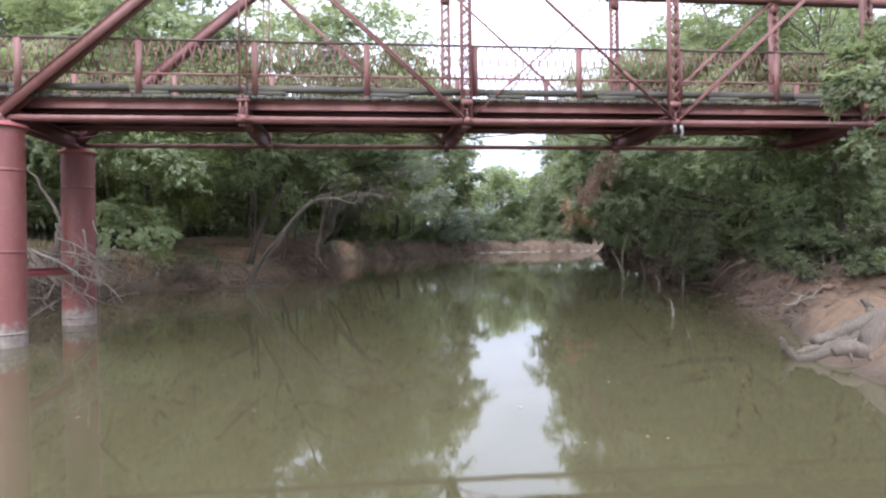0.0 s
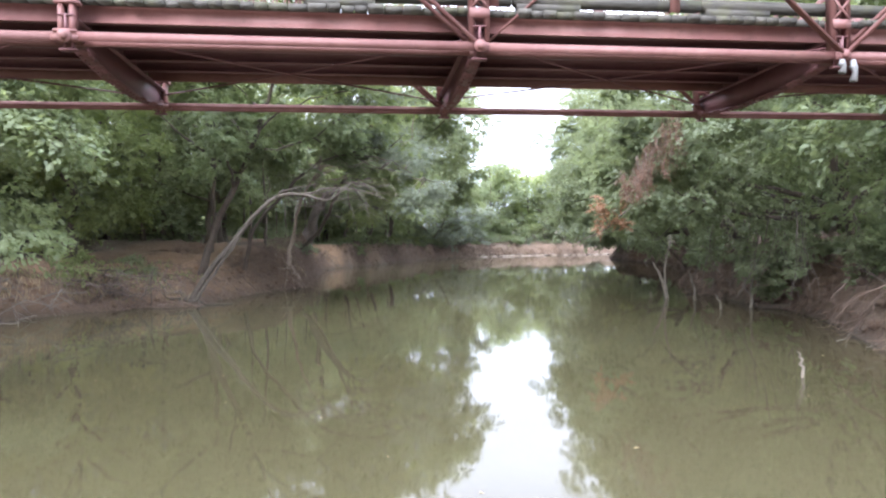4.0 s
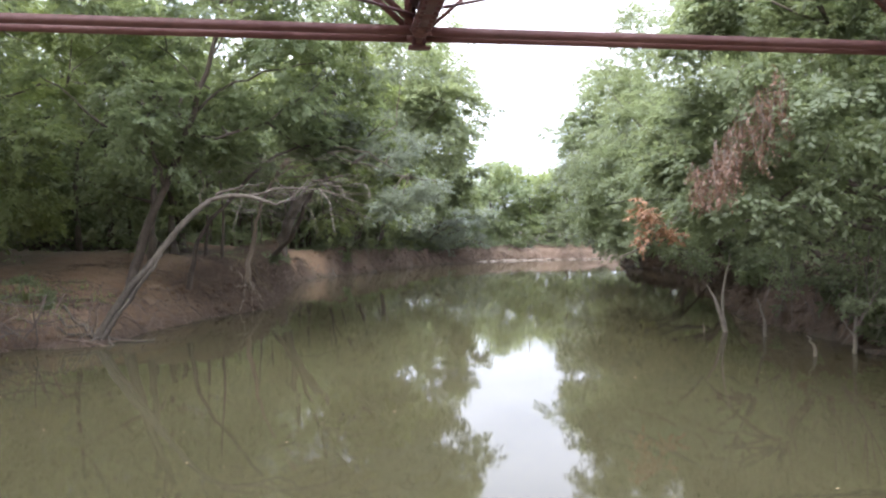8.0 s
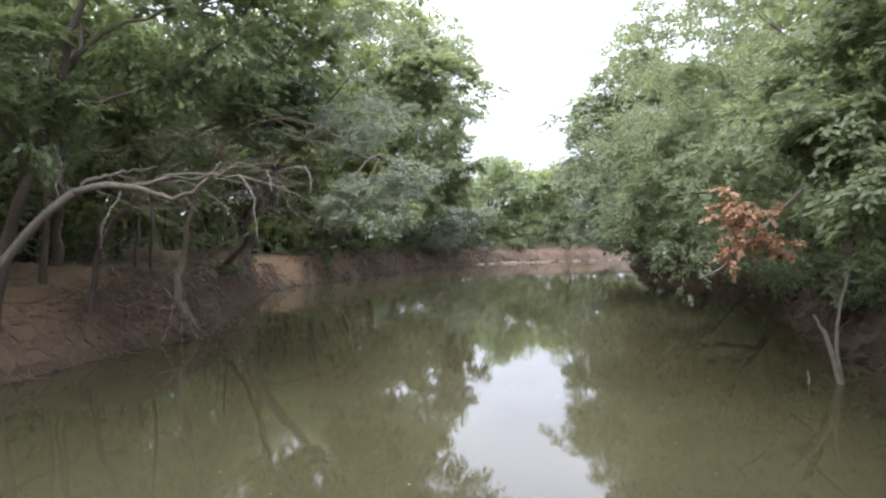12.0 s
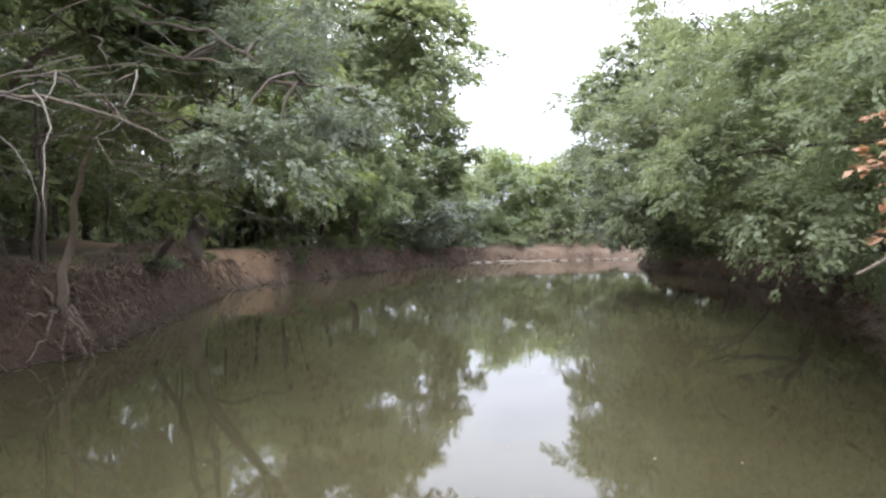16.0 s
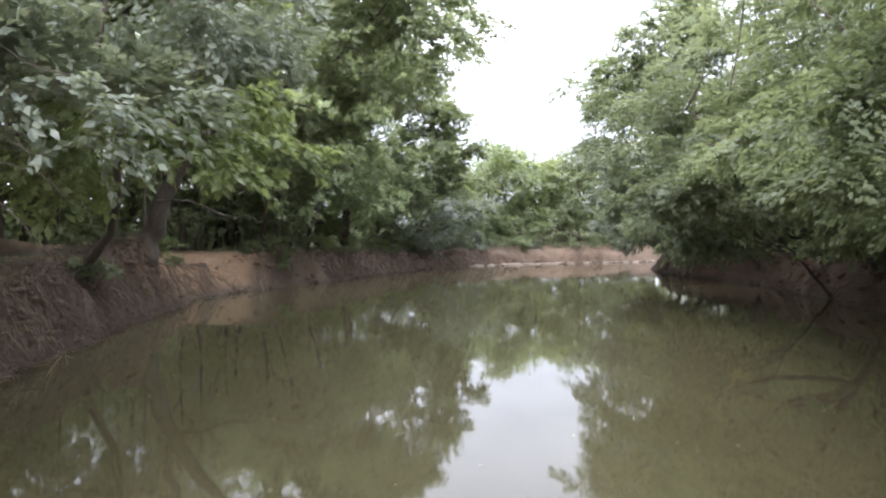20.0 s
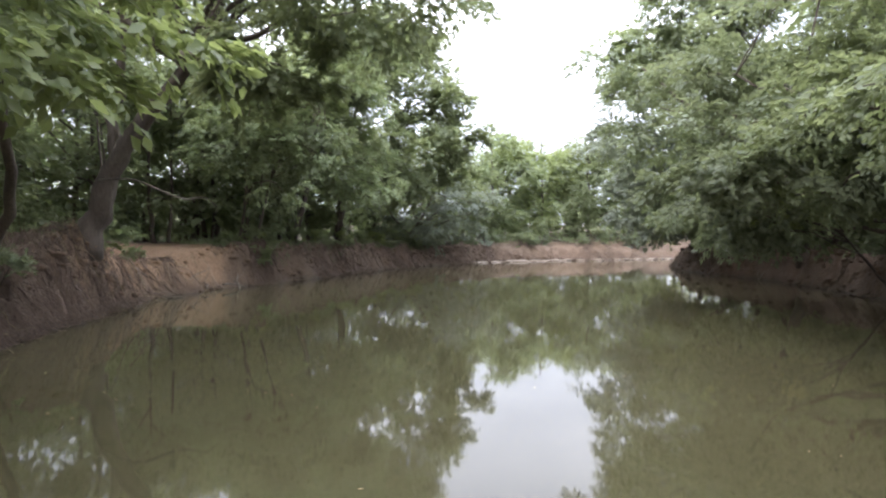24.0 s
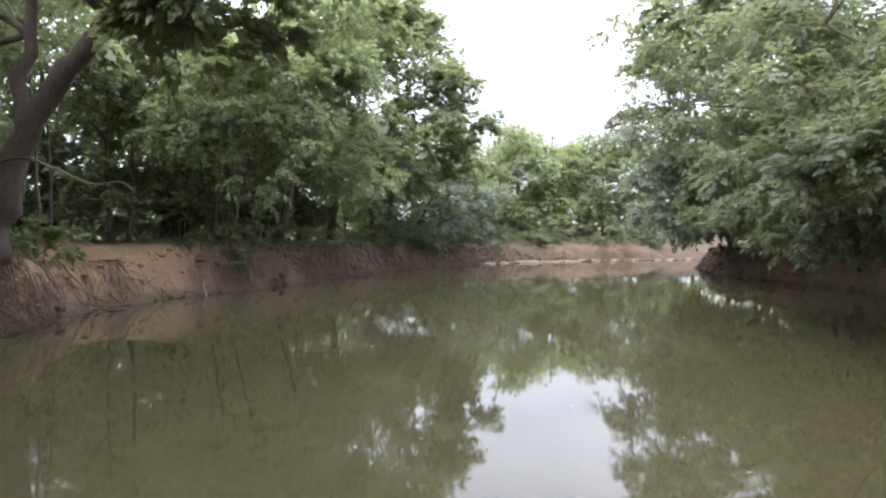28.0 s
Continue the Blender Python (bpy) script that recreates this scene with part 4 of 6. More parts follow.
# right bank
tree("leafy tree beside the bridge end", [(13.2, 15.2, 0), (13, 15.3, 4), (12.4, 15.4, 9)], 0.16,
     [(10.5, 15.2, 5.5, 1.8, 1.5, 1.7, 44), (11.0, 15.4, 8.8, 2.2, 2.0, 2.0, 34)], LEAF_MID, 41, 170, 0.15)
tree("green tree beside the bridge", [(13.7, 23.4, 0), (13.9, 24, 4), (14, 25.2, 9)], 0.17,
     [(13.6, 25.8, 6.2, 4.2, 3.6, 4.4, 120), (14, 25.5, 11, 5, 4, 4, 90)], LEAF_LIGHT, 42, 180, 0.18, flare=2.6)
tree("dense vine-hung tree overhanging the river", [(14.8, 31.5, 0), (14, 31.2, 4), (12.6, 31, 9)], 0.28,
     [(11.7, 31.2, 7.0, 4.8, 4.2, 4.8, 210), (12.5, 31, 12, 5.2, 4.5, 3.8, 110), (8.4, 30.6, 6.9, 2.2, 2.2, 2.6, 80), (8.1, 31.4, 4.7, 2.2, 2.4, 2.2, 90)], LEAF_MID, 43, 250, 0.13)
tree("green tree reaching low over the water", [(14.6, 39.5, 0), (13.4, 39, 3), (11.5, 38.7, 7)], 0.25,
     [(7.9, 39.0, 4.0, 2.2, 2.4, 1.2, 95), (8.9, 38.9, 6.0, 2.9, 3.2, 1.9, 100), (11.4, 39.6, 9.8, 4.8, 4.4, 3.8, 120), (11.2, 42.6, 3.7, 2.2, 2.6, 1.6, 60)], LEAF_MID, 44, 300, 0.09, limbs=8, low=11)
tree("tall feathery tree above the bank", [(18.6, 50.5, 0), (17.2, 50.7, 5), (15, 51, 11)], 0.3,
     [(14.6, 51.4, 11.4, 5.6, 5.4, 5.4, 160), (12.6, 50.2, 5.4, 3.0, 3.2, 2.4, 80), (10.9, 46.8, 5.3, 2.4, 3.2, 1.4, 90), (13.8, 55.0, 5.6, 3.0, 3.4, 2.9, 90)], LEAF_FEATHER, 45, 230, 0.15, limbs=16, low=9)
tree("tree with dense green leaves sweeping down to the bank", [(20.6, 61, 0), (18.5, 60.8, 4), (15.5, 60.5, 9)], 0.28,
     [(14.8, 60.6, 8.6, 5.0, 4.6, 5.0, 170), (11.8, 58.4, 5.2, 2.8, 3.2, 2.0, 70), (14.7, 64.0, 4.0, 2.8, 4, 1.8, 80)], LEAF_DARK, 46, 180, 0.21)
tree("tall dark tree standing above the river", [(22.8, 76.5, 0), (21, 76.4, 6), (18.5, 76, 13)], 0.34,
     [(17.6, 76.5, 10.4, 6.6, 6, 6.4, 230), (16.6, 76, 15.0, 4.0, 4, 3.0, 70), (18.0, 72.0, 4.3, 3.2, 4, 1.9, 70), (18.8, 81, 4.3, 2.8, 3.5, 1.9, 55)], LEAF_MID, 47, 160, 0.27, limbs=18)
tree("greyish green tree over the reddish bank", [(23.4, 87, 0), (21, 87, 4), (18.5, 87.5, 8)], 0.26,
     [(18.4, 87.5, 6, 4.0, 4, 3.8, 110), (19.4, 88, 10.6, 5.8, 5, 5.4, 150), (20.8, 93, 4.2, 2.8, 3.5, 1.8, 45)], LEAF_GREY, 48, 150, 0.28)
tree("rounded green tree near the river bend", [(26, 100, 0), (25.5, 100, 5), (24.5, 100, 9)], 0.25, [(24, 99.5, 7.5, 5, 5, 5.4, 140)], LEAF_MID, 49, 130, 0.33)
tree("bright sapling leaning out from the bank", [(20.9, 65.6, 0), (18.2, 65.2, 2.9), (15.4, 64.9, 3.7)], 0.07, [(14.4, 64.9, 3.6, 1.5, 1.4, 0.5, 30)], LEAF_YELLOW, 50, 120, 0.2, limbs=6)

# woods behind, from a few spare trees set again and again
wood_rng = random.Random(5)
stock = []
for k, m in enumerate((LEAF_DARK, LEAF_MID, LEAF_FEATHER, LEAF_LIGHT)):
    x, y = -30.0 - 7 * k, 30.0 + 9 * k
    stock.append(tree("woodland tree with a full green crown", [(x, y, 0), (x + 0.4, y, 6), (x, y + 0.5, 12)], 0.22,
                      [(x, y, 10, 4.8, 4.8, 5.6, 90), (x + 0.5, y, 4.0, 4, 4, 2.8, 40)], m, 60 + k, leaf=0.56, per=20, aspect=0.62, limbs=5, twigs=0, group="woodland trees"))


near_stock = []
for k, m in enumerate((LEAF_LIGHT, LEAF_MID, LEAF_FEATHER)):
    x, y = -32.0 - 7 * k, 66.0 + 9 * k
    near_stock.append(tree("woodland tree with fine green leaves", [(x, y, 0), (x + 0.4, y, 6), (x, y + 0.5, 12)], 0.2,
                           [(x, y, 10, 4.8, 4.8, 5.4, 90), (x + 0.5, y, 4.6, 3.6, 3.6, 2.2, 30)], m, 80 + k, leaf=0.34, per=52, limbs=8, twigs=6, group="woodland trees"))


def woodland(x, y, s, near=False):
    t = near_stock[wood_rng.randrange(3)] if near else stock[wood_rng.randrange(len(stock))]
    c = copy_thing(t, pose(x, y, ground_z(x, y) - 0.1, 0, 0, wood_rng.uniform(0, 360)))
    c.scale = (s * wood_rng.uniform(0.9, 1.1), s * wood_rng.uniform(0.9, 1.1), s * wood_rng.uniform(0.9, 1.15))


for y in range(-46, 135, 8):
    for row in (0, 3) if y > 20 else (0,):
        for side, table in ((-1, LEFT_BANK), (1, RIGHT_BANK)):
            inset = 10.5 + row * 8 + wood_rng.uniform(-2, 2) + (5 if y < 12 else 0)
            yy = y + wood_rng.uniform(-3, 3)
            if side < 0 and 60 < yy < 76:
                inset += 5
            if side < 0 and yy > 97 or row == 0 and 26 < yy < 62:
                continue
            xx = float(bank(table, np.array([yy]), 1)[0]) + side * inset
            if abs(yy - 19 - 0.116 * xx) < 6.5:
                continue
            woodland(xx, yy, wood_rng.uniform(0.85, 1.25))
for x in range(-30, 90, 9):
    for row in range(2):
        yy = float(np.interp(x, LEFT_BANK[14:, 1], LEFT_BANK[14:, 0])) + 20 + row * 10 + wood_rng.uniform(-3, 3)
        woodland(x + wood_rng.uniform(-3, 3), yy, wood_rng.uniform(0.55, 0.72))


for x, y, s in ((-13.6, 47.5, 0.95), (-14.6, 53, 1.0), (-15.6, 57, 0.9), (-19.5, 56, 1.0), (-23, 36, 1.0),
                (-10.5, 90, 0.9), (-12, 80, 0.9), (-14, 86, 1.0), (-9, 94, 0.9), (17.5, 44.5, 0.9), (19, 38, 1.0), (20.5, 55.5, 0.85), (23.5, 66, 0.95), (24.5, 71, 0.9), (24.5, 82, 0.9), (25, 93, 0.9)):
    woodland(x, y, s, True)
for x, y, m in ((-27, 40, 1.5), (-27.5, 47, 1.55), (-27, 54, 1.5), (-26, 60, 1.4), (-28, 33, 1.4), (-23.5, 44, 1.3), (-17.5, 61.5, 1.0), (-20, 66.5, 1.1), (-21, 72, 1.15), (-19.5, 77, 1.05)):
    woodland(x, y, m, True)
for x, y in ((19.5, 48), (21.5, 53), (23, 58), (24.5, 62.5), (22.5, 44)):
    woodland(x, y, 1.3, True)
for k in range(46):
    y = 30 + 1.72 * k
    for side, table, lo in ((-1, LEFT_BANK, 11.5 if y < 58 else 12.5 if y < 76 else 7.0), (1, RIGHT_BANK, 6.0)):
        if side > 0 and y < 36 or side < 0 and (k % 2 and y < 58 or k % 3 == 1 and y > 60):
            continue
        x = float(bank(table, np.array([y]), 1)[0]) + side * (lo + 3.6 * (k % 3) + wood_rng.uniform(-1, 1))
        woodland(x, y + wood_rng.uniform(-0.8, 0.8), wood_rng.uniform(0.82, 1.05) if y < 72 else wood_rng.uniform(0.72, 0.92), True)


# undergrowth between the trunks, too much of it to count
def undergrowth(name, label, table, side, n, seed, mat, lo, hi, tall, leaf):
    r = np.random.default_rng(seed)
    yy = r.uniform(24, 125, n)
    inset = r.uniform(lo, hi, n)
    inset = inset + np.where((side < 0) & (yy > 60) & (yy < 75), 6.0, 0.0) + np.where((side < 0) & (yy > 34) & (yy < 48), 3.5, 0.0)
    xx = bank(table, yy, 1) + side * inset
    zz = land(xx, yy)[0]
    h = r.uniform(0.12, 1, n) ** 1.3 * tall
    c = np.stack([xx, yy, zz + h], 1)
    size = r.uniform(0.5, 1.0, n)
    way = r.normal(size=(n, 3)) * 0.3 + np.array((-side * 0.6, -0.3, 0.5))
    v, f = leaves_for(r, c, size, way, 28, leaf * 1.22, 0.62, 0.3)
    tagged(part(name, fast_mesh(name, v, f, mat)), label, "undergrowth", kind="stuff")


undergrowth("undergrowth", "green shrubs and saplings under the trees", LEFT_BANK, -1, 1500, 71, LEAF_MID, 7.0, 20, 4.4, 0.24)
undergrowth("undergrowth", "deep green thicket far back between the trunks", LEFT_BANK, -1, 1700, 74, LEAF_MID, 13, 32, 8.5, 0.42)
undergrowth("undergrowth", "deep green thicket behind the bank", RIGHT_BANK, 1, 900, 75, LEAF_MID, 12, 28, 8.0, 0.45)
undergrowth("undergrowth", "low green thicket closing the wood", LEFT_BANK, -1, 800, 76, LEAF_MID, 33, 42, 4.0, 0.5)
undergrowth("undergrowth", "dense low scrub far back in the wood", LEFT_BANK, -1, 1500, 77, LEAF_FEATHER, 20, 36, 2.6, 0.42)
undergrowth("undergrowth", "dense low scrub behind the bank", RIGHT_BANK, 1, 900, 78, LEAF_FEATHER, 8, 22, 2.6, 0.36)
undergrowth("undergrowth", "leafy green shrubs among the trunks", LEFT_BANK, -1, 260, 72, LEAF_MID, 4.5, 14, 1.5, 0.14)
undergrowth("undergrowth", "dark green shrubs under overhanging trees", RIGHT_BANK, 1, 1100, 73, LEAF_DARK, 3.2, 15, 4.2, 0.18)

# ---- dead wood, roots and clutter ----
def wander(r, a, way, length, n=8, wobble=0.25, pull=0.0, floor=None):
    """A crooked path from a along way; pull bends it down, floor keeps it on the ground."""
    p, d = [np.array(a, float)], np.array(way, float)
    for _ in range(n - 1):
        d = d / np.linalg.norm(d) + r.normal(size=3) * wobble
        d[2] -= pull
        q = p[-1] + d / np.linalg.norm(d) * length / (n - 1)
        if floor is not None:
            q[2] = max(ground_z(q[0], q[1]), -0.1) + floor
        p.append(q)
    return np.array(p)


# the bleached leaning tree on the clay beach
dead_r = np.random.default_rng(81)
dead = thing("dead_tree", "bleached dead tree leaning over the water with bare roots", "dead tree", pose(-10.3, 36.0, 0))
base = np.array((-10.3, 36.0, 0.0))


def dead_part(name, pts, ra, rb, sides=10, n=22, mat=DEADWOOD):
    p = smooth_path(pts, n) - base
    p[1:-1] += dead_r.normal(size=p[1:-1].shape) * 0.018
    s = Shape()
    s.tube(p, np.linspace(ra, rb, n), sides, 0.06)
    part(name, s.mesh(name, mat, True), dead)


dead_part("trunk", [(-10.3, 35.8, 0.15), (-9.95, 35.8, 0.8), (-9.55, 35.82, 1.38), (-8.9, 35.86, 2.2), (-8.2, 35.92, 3.1), (-7.5, 35.98, 3.92), (-6.8, 36, 4.46)], 0.135, 0.08, 12)
dead_part("trunk_strand", [(-10.12, 35.62, 0.1), (-9.7, 35.64, 0.75), (-8.75, 35.78, 2.1), (-8.3, 35.86, 2.75)], 0.08, 0.045)
dead_part("branch", [(-6.84, 36, 4.44), (-6.2, 36, 4.6), (-5.6, 36, 4.58), (-5.15, 35.95, 4.38), (-4.8, 35.9, 4.28), (-4.3, 35.9, 4.45), (-3.75, 35.9, 5.05)], 0.08, 0.02)
dead_part("branch", [(-7.0, 36, 4.3), (-6.5, 36.1, 4.72), (-5.9, 36.2, 4.88), (-5.2, 36.3, 4.98)], 0.055, 0.018, 8)
dead_part("branch", [(-5.7, 36.05, 4.55), (-4.8, 36.3, 4.85), (-3.4, 36.6, 4.8), (-2.0, 37, 4.3)], 0.05, 0.012, 7)
dead_part("branch", [(-7.1, 36, 4.15), (-7.15, 35.9, 4.6), (-6.95, 35.9, 4.85), (-7.15, 35.9, 5.4)], 0.03, 0.01, 6)
for k in range(9):
    a = np.array((-6.5 + 0.5 * k, 36.2, 4.5 + 0.05 * k))
    p = wander(dead_r, a, (0.6, 0.5 * dead_r.normal(), -0.3 * dead_r.random() + 0.1), 1.6 + dead_r.random(), 8, 0.2, 0.08)
    s = Shape()
    s.tube(p - base, np.linspace(0.016, 0.005, 8), 5)
    part("twig", s.mesh("twig", TWIG), dead)
for k, (way, length, r0) in enumerate((((-1, -0.05, 0), 2.6, 0.07), ((-1, 0.3, 0), 3.0, 0.06), ((-0.8, -0.5, 0), 1.3, 0.06), ((0.2, -1, 0), 0.7, 0.05), ((0.9, -0.4, 0), 1.2, 0.05),
                                       ((0.8, 0.5, 0), 1.8, 0.05), ((-0.3, -1, 0), 0.8, 0.04), ((0.5, -0.9, 0), 0.9, 0.035), ((-0.6, 0.8, 0), 1.6, 0.05))):
    p = wander(dead_r, (-10.25, 35.85, 0.25), way, length, 11, 0.28, 0, 0.09 + 0.02 * (k % 3))
    p[0] = (-10.25, 35.85, 0.42)
    s = Shape()
    s.tube(p - base, np.linspace(r0, 0.025, 11), 7, 0.05)
    part("root", s.mesh("root", DEADWOOD, True), dead)


def sticks(name, label, category, centre, n, spread, length, radius, seed, mat=DEADWOOD, ways=None, kind="", pull=0.03):
    """A heap of crooked sticks; each is a part."""
    r = np.random.default_rng(seed)
    c = np.array(centre, float)
    heap = thing(name, label, category, pose(*c), kind=kind)
    for k in range(n):
        a = r.normal(size=3) * np.array(spread)
        w = r.normal(size=3) * np.array((1, 0.7, 0.35)) if ways is None else np.array(ways[k % len(ways)]) + r.normal(size=3) * 0.25
        ln = length * r.uniform(0.5, 1.2)
        w = w / np.linalg.norm(w)
        p = wander(r, a - w * ln / 2, w, ln, 9, 0.14, pull)
        rr = radius * r.uniform(0.5, 1.3)
        s = Shape()
        s.tube(p, np.linspace(rr, rr * 0.3, 9), 6, 0.05)
        part("stick", s.mesh("stick", mat, True), heap)
        for j in range(2):
            q = p[r.integers(3, 7)]
            t = Shape()
            t.tube(wander(r, q, w + r.normal(size=3) * 0.6, ln * 0.35, 6, 0.2), np.linspace(rr * 0.4, 0.005, 6), 5)
            part("twig", t.mesh("twig", mat), heap)
    return heap


sticks("driftwood_tangle", "tangle of bleached branches caught on a bridge pier", "driftwood", (-10.2, 19.35, 1.75), 26, (0.55, 0.25, 0.32), 1.7, 0.028, 91, PALEWOOD,
       [(1, -0.1, -0.5), (1, 0.1, -0.35), (0.6, 0.1, -0.8), (1, 0, 0.1), (0.4, 0.2, 0.8)])
sticks("driftwood_branch", "long bleached branches reaching from the pier to the water", "driftwood", (-10.4, 18.9, 1.6), 3, (0.15, 0.15, 0.1), 3.3, 0.05, 92, PALEWOOD, [(1, -0.1, -0.62)], pull=0.0)
sticks("driftwood_branch", "thin bleached branch leaning out of the water", "driftwood", (-11.2, 18.6, 0.7), 1, (0, 0, 0), 2.2, 0.035, 93, PALEWOOD, [(0.45, 0.1, 1.0)], pull=0.0)
sticks("brush_heap", "heap of dry brush and roots at the bank's foot", "brush heap", (-13.2, 35.0, 0.75), 46, (1.0, 0.4, 0.3), 1.5, 0.022, 94, ROOT)
sticks("brush_heap", "reddish heap of broken branches under the cut bank", "brush heap", (-13.0, 34.45, 0.75), 60, (0.9, 0.3, 0.3), 1.5, 0.034, 194, BARK, [(1, -0.2, -0.5), (0.8, -0.3, 0.4), (0.3, -0.2, 0.9), (1, 0.2, 0.0)])
sticks("brush_heap", "tangle of dry stems on the cut bank", "brush heap", (-15.0, 33.2, 1.0), 60, (1.0, 0.9, 0.4), 1.5, 0.02, 195, ROOT, [(0.5, -0.5, -0.8), (0.2, -0.2, 1.0), (1, -0.3, -0.2)])
sticks("brush_heap", "heap of grey brush along the waterline", "brush heap", (-14.5, 31.6, 0.9), 40, (1.0, 1.2, 0.45), 1.8, 0.022, 95, TWIG)
sticks("brush_heap", "dry brush below the trees behind a pier", "brush heap", (-14.6, 25.5, 1.0), 36, (0.7, 2.2, 0.5), 1.8, 0.024, 96, TWIG)
sticks("root_mass", "bare roots washed out below a slim tree", "roots", (-7.75, 46.0, 0.5), 46, (0.35, 0.9, 0.2), 1.0, 0.018, 97, ROOT, [(0.7, -0.4, -0.6), (0.9, 0.1, -0.5), (0.3, -0.8, -0.5), (-0.8, -0.4, -0.2)])
sticks("crossed_sticks", "two straight bleached sticks crossed on the mud", "sticks", (9.9, 18.4, 0.55), 2, (0.1, 0.1, 0.03), 1.6, 0.035, 98, PALEWOOD, [(0.9, -0.9, -0.05), (0.7, 0.8, 0.15)], pull=0.0)
sticks("bank_debris", "twigs and bits of bark washed up on the mud", "driftwood", (9.6, 19.6, 0.3), 14, (0.7, 1.6, 0.05), 0.8, 0.02, 99, TWIG)
sticks("bank_debris", "dry branch lying on a reddish bank", "branch", (21.4, 79.5, ground_z(21.4, 79.5) + 0.12), 2, (0.1, 0.3, 0.05), 1.5, 0.045, 100, PALEWOOD, [(-1, -0.5, -0.9)], pull=0.0)
sticks("fallen_branch", "bleached branch lying at the waterline", "branch", (-8.9, 70.4, 0.1), 3, (0.2, 1.4, 0.03), 2.4, 0.04, 101, DEADWOOD, [(0.5, 1, 0)], pull=0.0)
sticks("fallen_branch", "pale forked branch lying along the waterline", "branch", (-10.2, 70.1, 0.12), 2, (0.1, 0.1, 0.02), 2.7, 0.045, 112, PALEWOOD, [(0.8, 0.6, 0.0)], pull=0.0)
sticks("fallen_branch", "straight pale branch half in the water", "branch", (-8.5, 72.8, 0.1), 1, (0, 0, 0), 2.0, 0.07, 113, PALEWOOD, [(0.45, 0.9, 0.0)], pull=0.0)
sticks("root_mass", "roots hanging from a washed-out bank", "roots", (-9.0, 56.5, 0.9), 40, (0.25, 2.2, 0.4), 1.2, 0.022, 102, ROOT, [(0.5, 0.2, -0.8), (0.6, -0.5, -0.6), (0.2, 0.9, -0.3)])
sticks("root_mass", "roots hanging from a dark bank edge", "roots", (-9.6, 61.4, 0.9), 34, (0.25, 1.6, 0.4), 1.2, 0.022, 103, ROOT, [(0.5, 0.2, -0.8), (0.6, -0.5, -0.6), (0.2, 0.9, -0.3)])
sticks("root_mass", "roots and dry stems on the clay bank", "roots", (-8.5, 50.5, 0.9), 44, (0.35, 1.8, 0.4), 1.2, 0.022, 104, ROOT, [(0.5, 0.2, -0.7), (0.6, -0.5, -0.5), (0.3, 0.9, -0.2)])
sticks("root_mass", "tangled roots on the shaded bank", "roots", (12.6, 30.5, 0.7), 40, (0.6, 2.2, 0.35), 1.3, 0.02, 106, ROOT, [(-0.5, 0.2, -0.6), (-0.6, -0.5, -0.4), (-0.3, 0.9, -0.2)])
sticks("root_mass", "roots and brush on the muddy slope", "roots", (11.6, 24.0, 0.9), 36, (0.8, 2.0, 0.35), 1.3, 0.02, 107, ROOT, [(-0.5, 0.2, -0.5), (-0.6, -0.5, -0.4), (-0.3, 0.9, -0.2)])
sticks("root_mass", "bare roots on a reddish bank", "roots", (18.6, 58.0, 0.8), 34, (0.6, 2.6, 0.35), 1.4, 0.024, 108, ROOT, [(-0.5, 0.2, -0.6), (-0.3, 0.9, -0.2)])
sticks("root_mass", "bare roots hanging on a reddish bank", "roots", (21.2, 70.0, 0.8), 34, (0.5, 3.2, 0.35), 1.4, 0.024, 109, ROOT, [(-0.5, 0.2, -0.6), (-0.3, 0.9, -0.2)])
sticks("root_mass", "roots and stems on the dark bank below trees", "roots", (12.6, 36.0, 0.7), 40, (0.6, 3.0, 0.4), 1.4, 0.022, 105, ROOT, [(-0.5, 0.2, -0.7), (-0.6, -0.5, -0.5), (-0.3, 0.9, -0.2)])

# flaring roots of the slim pale tree, down to the water
pale_r = np.random.default_rng(111)
pale = thing("tree_roots", "pale bare roots spreading from a slim tree to the water", "roots", pose(-8.6, 46.0, 1))
for k, (wx, wy, ln, r0) in enumerate(((1, 0.3, 1.7, 0.07), (1, -0.3, 1.8, 0.065), (0.8, 0.8, 1.6, 0.05), (0.7, -0.9, 1.7, 0.06), (-0.2, -1, 2.0, 0.055), (-1, -0.5, 2.2, 0.06), (0.9, 0.05, 1.5, 0.05),
                                      (0.3, 1, 1.6, 0.05), (1, 0.6, 1.9, 0.035), (1, -0.6, 1.9, 0.035), (0.6, -0.4, 1.4, 0.03), (0.7, 0.5, 1.4, 0.03))):
    p = wander(pale_r, (-8.6, 46.0, 0), (wx, wy, 0), ln, 11, 0.2, 0, 0.05)
    p[:, 2] += 0.28 * np.exp(-np.arange(11) / 1.6) + 0.03 * pale_r.normal(size=11)
    s = Shape()
    s.tube(p - np.array((-8.6, 46.0, 1)), np.linspace(r0 * 1.2, 0.012, 11), 7, 0.05)
    part("root", s.mesh("root", BARK_PALE, True), pale)

# roots spread over the clay beach
beach_r = np.random.default_rng(110)
beach = thing("beach_roots", "crooked exposed roots running over the clay beach", "roots", pose(-9, 42, 0))
for k in range(110):
    y = beach_r.uniform(34.5, 48)
    x = float(bank(LEFT_BANK, np.array([y]), 1)[0]) - beach_r.uniform(0.2, 3.2)
    p = wander(beach_r, (x, y, 0), (beach_r.uniform(-0.4, 1), beach_r.normal(), 0), beach_r.uniform(0.9, 2.8), 10, 0.32, 0, 0.05)
    r0 = beach_r.uniform(0.018, 0.05)
    s = Shape()
    s.tube(p - np.array((-9, 42, 0)), np.linspace(r0, 0.008, 10), 6, 0.05)
    part("root", s.mesh("root", ROOT, True), beach)

